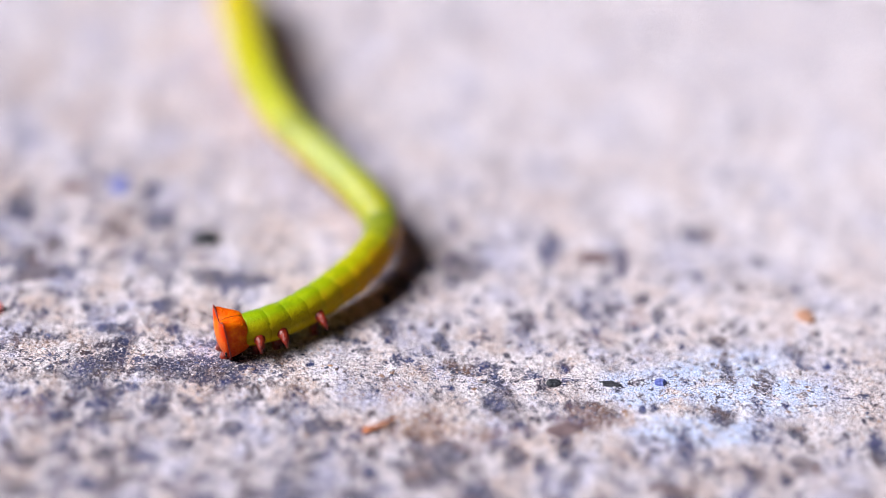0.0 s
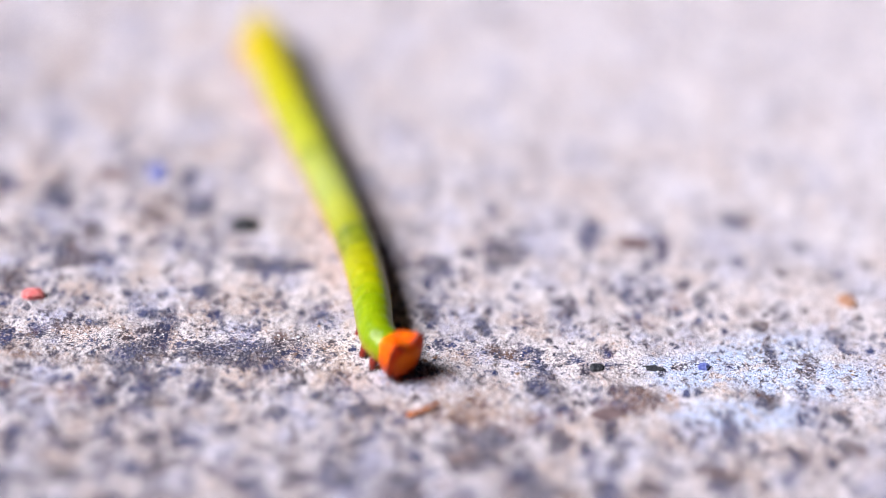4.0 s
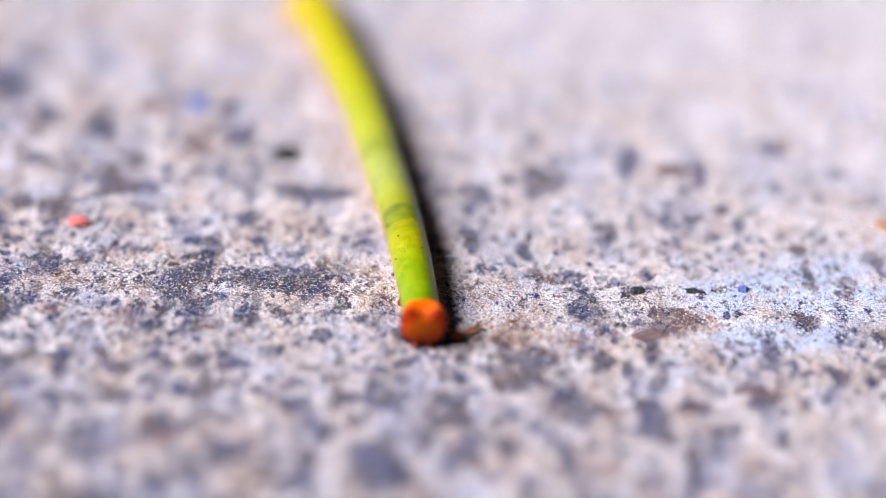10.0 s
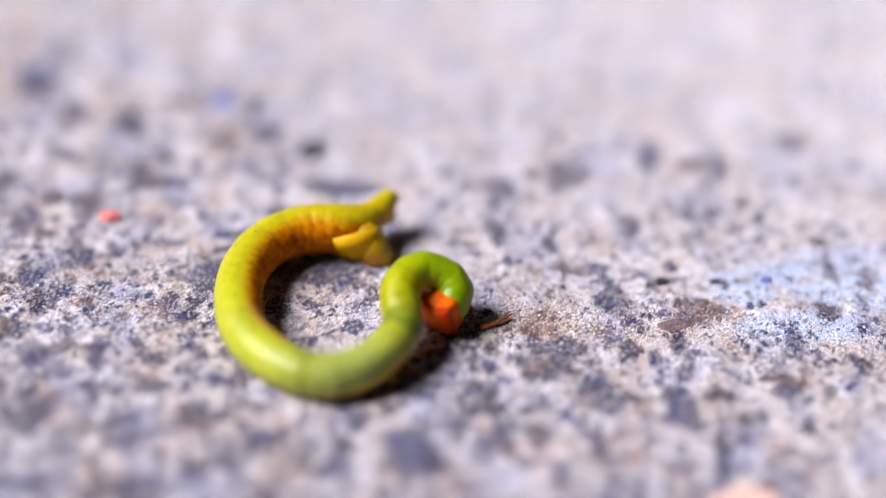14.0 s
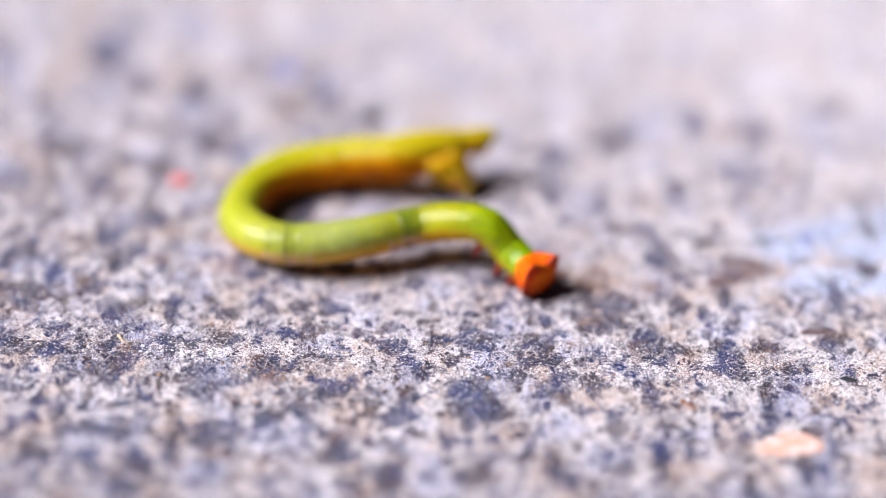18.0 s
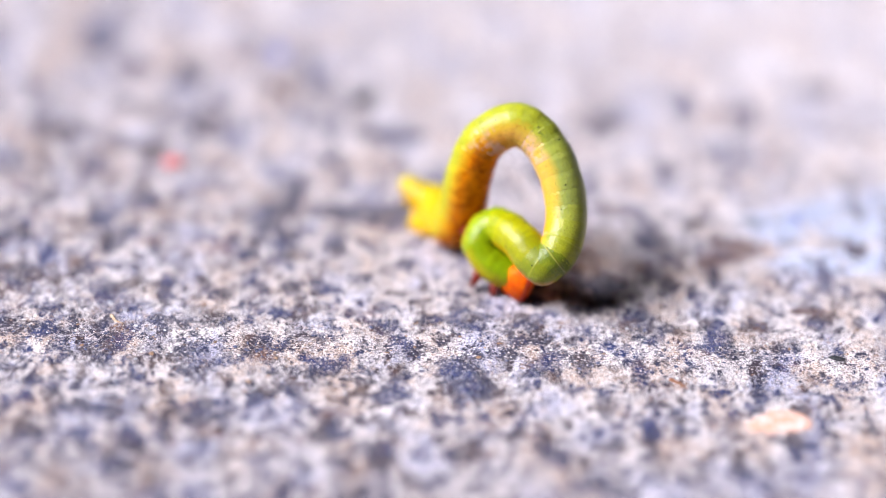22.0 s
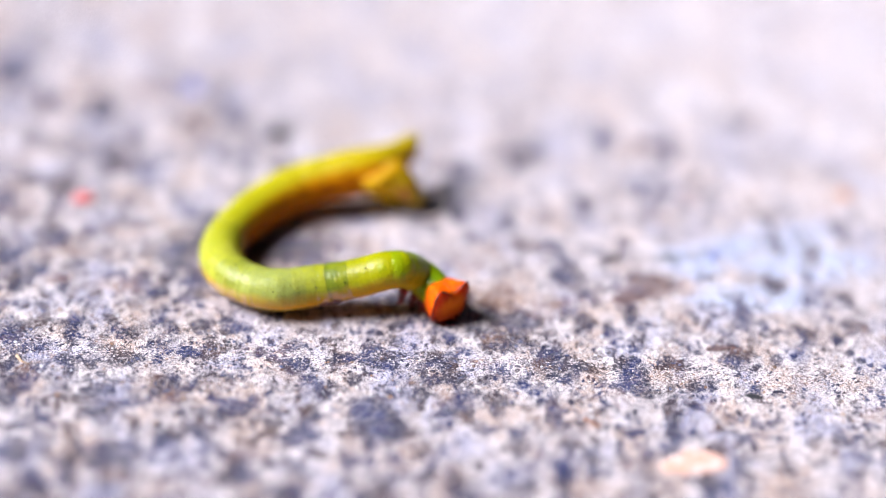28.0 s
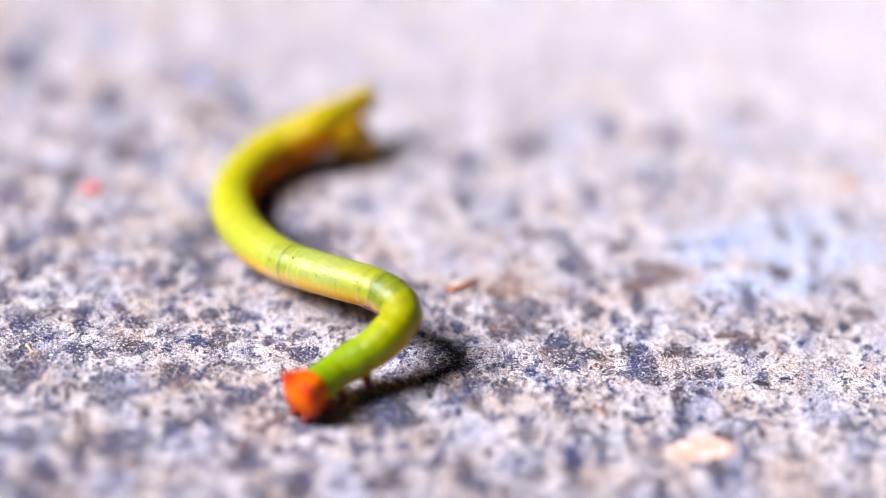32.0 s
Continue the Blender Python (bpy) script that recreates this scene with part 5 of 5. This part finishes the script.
    bend(20.6, [(-0.0, -5.2, 1.0), (-1.7, -4.7, 1.6), (-2.4, -3.8, 2.6), (-1.3, -3.6, 3.4), (0.1, -5.0, 3.4), (1.4, -6.0, 2.7), (2.8, -5.2, 3.7), (3.0, -3.6, 5.6), (2.0, -2.4, 7.8), (0.1, -1.6, 9.0), (-2.0, -1.6, 8.4), (-3.5, -1.1, 6.0), (-4.1, -0.2, 3.0), (-4.7, 0.2, 1.6), (-5.5, 2.1, 1.4), (-6.6, 2.9, 1.6)], loop=(-0.4, -4.1, 4.5, 0.25, 0.85), pull=1.0)
    bend(21, [(0.2, -5.0, 1.0), (-1.6, -4.4, 1.6), (-2.3, -3.5, 2.6), (-1.2, -3.3, 3.4), (0.1, -5.1, 3.6), (1.4, -5.9, 2.9), (2.9, -4.8, 3.7), (3.4, -3.2, 5.2), (2.7, -2.3, 7.5), (1.1, -1.1, 9.0), (-0.7, -0.8, 9.4), (-2.4, -0.8, 8.2), (-3.1, -0.9, 6.0), (-3.3, -0.9, 3.0), (-3.8, -1.7, 1.6), (-4.6, 0.3, 1.3), (-6.2, 1.1, 1.6)], loop=(0.1, -4.1, 4.8, 0.25, 0.85), pull=1.0)
    bend(22, [(-0.2, -5.4, 1.0), (-1.8, -5.0, 1.6), (-2.6, -4.3, 2.6), (-1.7, -3.9, 3.4), (-0.4, -5.6, 3.6), (0.7, -6.8, 2.9), (1.7, -6.3, 3.7), (2.0, -4.7, 5.1), (1.4, -3.3, 7.0), (0.2, -2.1, 8.2), (-1.1, -1.7, 8.5), (-2.6, -1.7, 7.4), (-3.3, -1.9, 5.4), (-3.6, -1.5, 2.8), (-4.1, -1.0, 1.5), (-4.9, 0.9, 1.3), (-6.1, 1.7, 1.6)], loop=(-0.6, -4.4, 4.4, 0.25, 0.85), pull=1.0)
    bend(23, [(0.2, -5.2, 1.0), (-1.4, -4.6, 1.6), (-2.2, -3.9, 2.6), (-1.2, -3.5, 3.4), (0.1, -5.3, 3.6), (1.3, -6.7, 2.9), (2.6, -6.0, 3.7), (2.9, -4.4, 5.2), (2.2, -3.2, 7.4), (1.1, -1.7, 8.7), (-0.3, -1.6, 9.1), (-1.9, -1.4, 7.9), (-2.7, -1.7, 5.7), (-2.9, -1.1, 2.8), (-3.6, -0.8, 1.5), (-4.4, 1.3, 1.3), (-5.8, 2.3, 1.6)], loop=(-0.1, -4.2, 4.6, 0.25, 0.85), pull=1.0)
    bend(24, [(0.2, -5.2, 1.0), (-1.4, -4.6, 1.6), (-2.2, -3.9, 2.6), (-1.2, -3.5, 3.4), (0.1, -5.3, 3.6), (1.3, -6.7, 2.9), (2.6, -6.0, 3.7), (2.9, -4.4, 5.2), (2.2, -3.2, 7.4), (1.1, -1.7, 8.7), (-0.3, -1.6, 9.1), (-1.9, -1.4, 7.9), (-2.7, -1.7, 5.7), (-2.9, -1.1, 2.8), (-3.6, -0.8, 1.5), (-4.4, 1.3, 1.3), (-5.8, 2.3, 1.6)], loop=(-0.1, -4.2, 4.6, 0.25, 0.85), pull=1.0)
    bend(25, [(-0.1, -5.9, 1.0), (-1.5, -5.3, 1.6), (-2.2, -4.4, 2.6), (-1.3, -4.2, 3.4), (-0.0, -6.1, 3.6), (1.1, -7.8, 2.9), (2.4, -6.6, 3.7), (2.7, -4.8, 5.2), (1.7, -3.7, 7.4), (0.5, -2.8, 8.7), (-1.1, -2.7, 9.1), (-2.8, -2.6, 7.9), (-3.9, -3.1, 5.7), (-4.2, -2.4, 2.8), (-4.8, -2.3, 1.5), (-5.6, -0.3, 1.3), (-7.2, 0.6, 1.6)], loop=(-0.8, -5.5, 4.6, 0.25, 0.85), pull=1.0)
    bend(26.4, [(-0.1, -5.9, 1.0), (-1.5, -5.3, 1.6), (-2.2, -4.4, 2.6), (-1.3, -4.2, 3.4), (-0.0, -6.1, 3.6), (1.1, -7.8, 2.9), (2.4, -6.6, 3.7), (2.7, -4.8, 5.2), (1.7, -3.7, 7.4), (0.5, -2.8, 8.7), (-1.1, -2.7, 9.1), (-2.8, -2.6, 7.9), (-3.9, -3.1, 5.7), (-4.2, -2.4, 2.8), (-4.8, -2.3, 1.5), (-5.6, -0.3, 1.3), (-7.2, 0.6, 1.6)], loop=(-0.8, -5.5, 4.6, 0.25, 0.85), pull=1.0)
    bend(27.5, [(-0.3, -4.6, 1.0), (-1.6, -4.4, 1.6), (-2.0, -3.5, 2.6), (-1.2, -4.2, 3.3), (0.3, -4.9, 2.6), (1.4, -4.5, 2.0), (1.1, -4.2, 3.6), (-0.5, -3.2, 5.2), (-2.8, -2.4, 6.2), (-4.9, -1.4, 6.4), (-6.5, -0.9, 5.8), (-6.9, -1.1, 4.2), (-5.8, -1.0, 2.8), (-4.1, -0.1, 1.7), (-3.2, 1.7, 1.3), (-2.6, 2.4, 1.4)], loop=(-2.7, -2.0, 3.4, 0.25, 0.95), pull=0.6)
    bend(27.6, [(-0.3, -4.6, 1.0), (-1.6, -4.4, 1.6), (-2.0, -3.5, 2.6), (-1.2, -4.2, 3.3), (0.3, -4.9, 2.6), (1.4, -4.5, 2.0), (1.1, -4.2, 3.6), (-0.5, -3.2, 5.2), (-2.8, -2.4, 6.2), (-4.9, -1.4, 6.4), (-6.5, -0.9, 5.8), (-6.9, -1.1, 4.2), (-5.8, -1.0, 2.8), (-4.1, -0.1, 1.7), (-3.2, 1.7, 1.3), (-2.6, 2.4, 1.4)], loop=(-2.7, -2.0, 3.4, 0.25, 0.95), pull=0.6)
    bend(27.7, [(-0.0, -3.1, 1.1), (-1.3, -2.1, 2.0), (-2.7, -1.6, 2.4), (-2.4, -3.8, 2.0), (-4.1, -5.0, 1.5), (-6.5, -5.6, 1.3), (-8.7, -5.4, 1.2), (-10.7, -4.2, 1.2), (-11.2, -2.0, 1.3), (-9.6, -0.1, 1.6), (-7.5, 1.1, 1.9), (-6.0, 2.2, 1.9), (-5.3, 4.2, 2.0)], loop=(-6.9, 2.1, -1.5, 0.4, 1.1))
    bend(27.8, [(-0.2, -2.8, 1.1), (-1.2, -2.3, 1.8), (-2.7, -3.3, 2.8), (-4.8, -4.9, 2.7), (-6.7, -5.8, 2.5), (-8.7, -5.6, 2.1), (-10.8, -3.8, 1.5), (-11.6, -1.0, 1.2), (-10.4, 1.1, 1.5), (-8.2, 2.3, 2.0), (-6.4, 2.9, 2.2), (-5.0, 3.9, 2.5)], loop=(-8.1, 0.1, -2.5, 0.5, 1.2))
    bend(28, [(0.3, -4.2, 1.2), (-1.0, -2.8, 1.7), (-2.4, -3.7, 2.8), (-4.2, -3.8, 2.3), (-6.6, -3.9, 1.7), (-9.2, -4.3, 1.6), (-11.5, -2.8, 1.5), (-12.1, 0.3, 1.2), (-10.8, 3.5, 1.2), (-8.5, 5.6, 1.7), (-5.9, 6.4, 2.2), (-3.9, 7.0, 2.5), (-2.3, 8.4, 2.8)], loop=(-7.2, 1.9, -2.5, 0.5, 1.2))
    bend(29, [(1.3, -5.6, 1.2), (-0.1, -4.1, 1.6), (-1.3, -3.2, 2.8), (-3.2, -2.6, 2.7), (-5.7, -2.0, 2.0), (-8.8, -2.3, 1.9), (-11.7, -2.5, 1.7), (-13.8, -0.9, 1.5), (-14.4, 2.3, 1.3), (-12.9, 5.5, 1.2), (-10.3, 6.5, 1.6), (-7.3, 6.8, 2.1), (-4.8, 7.1, 2.5), (-2.8, 8.2, 2.6), (-1.5, 8.8, 2.7)], loop=(-10.1, 3.0, -2.5, 0.5, 1.2))
    bend(30, [(1.3, -5.6, 1.2), (-0.1, -4.1, 1.6), (-1.3, -3.2, 2.8), (-3.2, -2.6, 2.7), (-5.7, -1.9, 2.0), (-8.8, -2.3, 1.9), (-11.7, -2.4, 1.7), (-13.8, -0.9, 1.5), (-14.4, 2.3, 1.3), (-12.9, 5.5, 1.2), (-10.3, 6.5, 1.6), (-7.3, 6.8, 2.1), (-4.8, 7.1, 2.5), (-2.8, 8.2, 2.6), (-1.5, 8.8, 2.7)], loop=(-10.1, 3.0, -2.5, 0.5, 1.2))
    bend(30.6, [(0.7, -5.0, 1.2), (-0.4, -3.6, 1.6), (-1.6, -3.4, 2.8), (-3.3, -2.8, 2.8), (-5.8, -1.8, 2.1), (-8.9, -2.4, 2.0), (-11.9, -2.4, 1.8), (-14.0, -0.9, 1.6), (-14.6, 2.4, 1.3), (-13.1, 5.5, 1.2), (-10.4, 6.6, 1.6), (-7.5, 6.7, 2.1), (-4.9, 7.2, 2.5), (-3.0, 8.1, 2.6), (-1.7, 8.5, 2.7)], loop=(-10.3, 3.1, -2.5, 0.5, 1.2))
    bend(31, [(-2.3, -8.0, 1.2), (-1.0, -7.1, 1.5), (-0.6, -6.1, 2.4), (-1.2, -4.0, 2.6), (-2.9, -2.0, 2.1), (-5.2, -1.6, 2.1), (-8.1, -1.9, 2.0), (-11.1, -2.2, 1.7), (-13.8, -0.5, 1.4), (-14.8, 2.6, 1.2), (-13.6, 5.3, 1.2), (-11.0, 7.0, 1.6), (-7.9, 7.4, 2.1), (-4.9, 7.5, 2.5), (-3.0, 8.5, 2.6), (-1.9, 8.7, 2.7)], loop=(-10.3, 3.8, -2.5, 0.5, 1.2))
    bend(31.3, [(-4.9, -8.1, 1.3), (-3.2, -7.9, 1.5), (-1.9, -7.2, 2.6), (-2.4, -4.7, 2.7), (-4.3, -1.8, 2.1), (-7.1, -1.6, 2.0), (-10.2, -1.7, 1.7), (-13.1, -0.6, 1.4), (-14.6, 2.2, 1.2), (-13.6, 5.0, 1.3), (-11.1, 6.7, 1.7), (-8.3, 7.5, 2.2), (-6.0, 8.9, 2.5), (-4.8, 10.6, 2.8)], loop=(-10.4, 4.2, -2.5, 0.5, 1.2))
    bend(31.6, [(-6.3, -10.1, 1.3), (-4.4, -9.5, 1.6), (-2.5, -8.6, 2.7), (-2.1, -6.4, 2.7), (-3.4, -3.3, 2.1), (-6.3, -1.8, 2.0), (-9.4, -1.3, 1.7), (-12.4, 0.4, 1.4), (-14.1, 3.0, 1.2), (-13.4, 6.1, 1.3), (-11.0, 8.3, 1.7), (-8.4, 9.4, 2.2), (-6.5, 10.6, 2.5), (-5.3, 11.7, 2.8)], loop=(-9.8, 4.9, -2.5, 0.5, 1.2))
    bend(32, [(-7.2, -14.2, 1.4), (-5.6, -12.5, 1.7), (-3.4, -11.1, 2.6), (-2.4, -9.4, 3.3), (-3.5, -7.9, 3.5), (-5.8, -6.3, 3.1), (-9.0, -3.6, 2.3), (-11.3, -0.0, 1.6), (-12.3, 4.0, 1.2), (-11.5, 7.2, 1.3), (-9.8, 9.1, 1.7), (-7.9, 9.8, 2.3), (-6.6, 11.3, 2.5), (-5.3, 12.6, 2.8)], loop=(-8.6, 6.2, -2.5, 0.5, 1.2))
    times = np.array([b[0] for b in BENDS])
    lines, backs = [b[1] for b in BENDS], [b[2] for b in BENDS]
    rows = [[] for _ in range(PIECES)]
    head_rows = []
    for k in range(0, 321):
        t = k / 10
        j, d = glide(times, lines, t), glide(times, backs, t)
        # the back's direction turns steadily along the body
        carried = None
        ups = []
        for i in range(PIECES):
            x = Vector(j[i + 1] - j[i + 2]).normalized()
            z = Vector(d[i + 1])
            z = z - x * z.dot(x)
            if carried is not None:
                c = carried - x * carried.dot(x)
                z = z * 0.35 + c.normalized() * 0.65
            carried = z.normalized()
            ups.append(carried)
        for i in range(PIECES):
            a, b = j[i + 1], j[i + 2]
            rows[i].append((t, stance((a + b) / 2, a - b, ups[i])))
        f = Vector(j[0] - j[2]).normalized()
        f.z = f.z * 0.35 - 0.12
        head_rows.append((t, stance(j[0], f, (0, 0, 1))))
    walk(head, head_rows)
    for ob, r in zip(segments, rows):
        walk(ob, r)


motions()
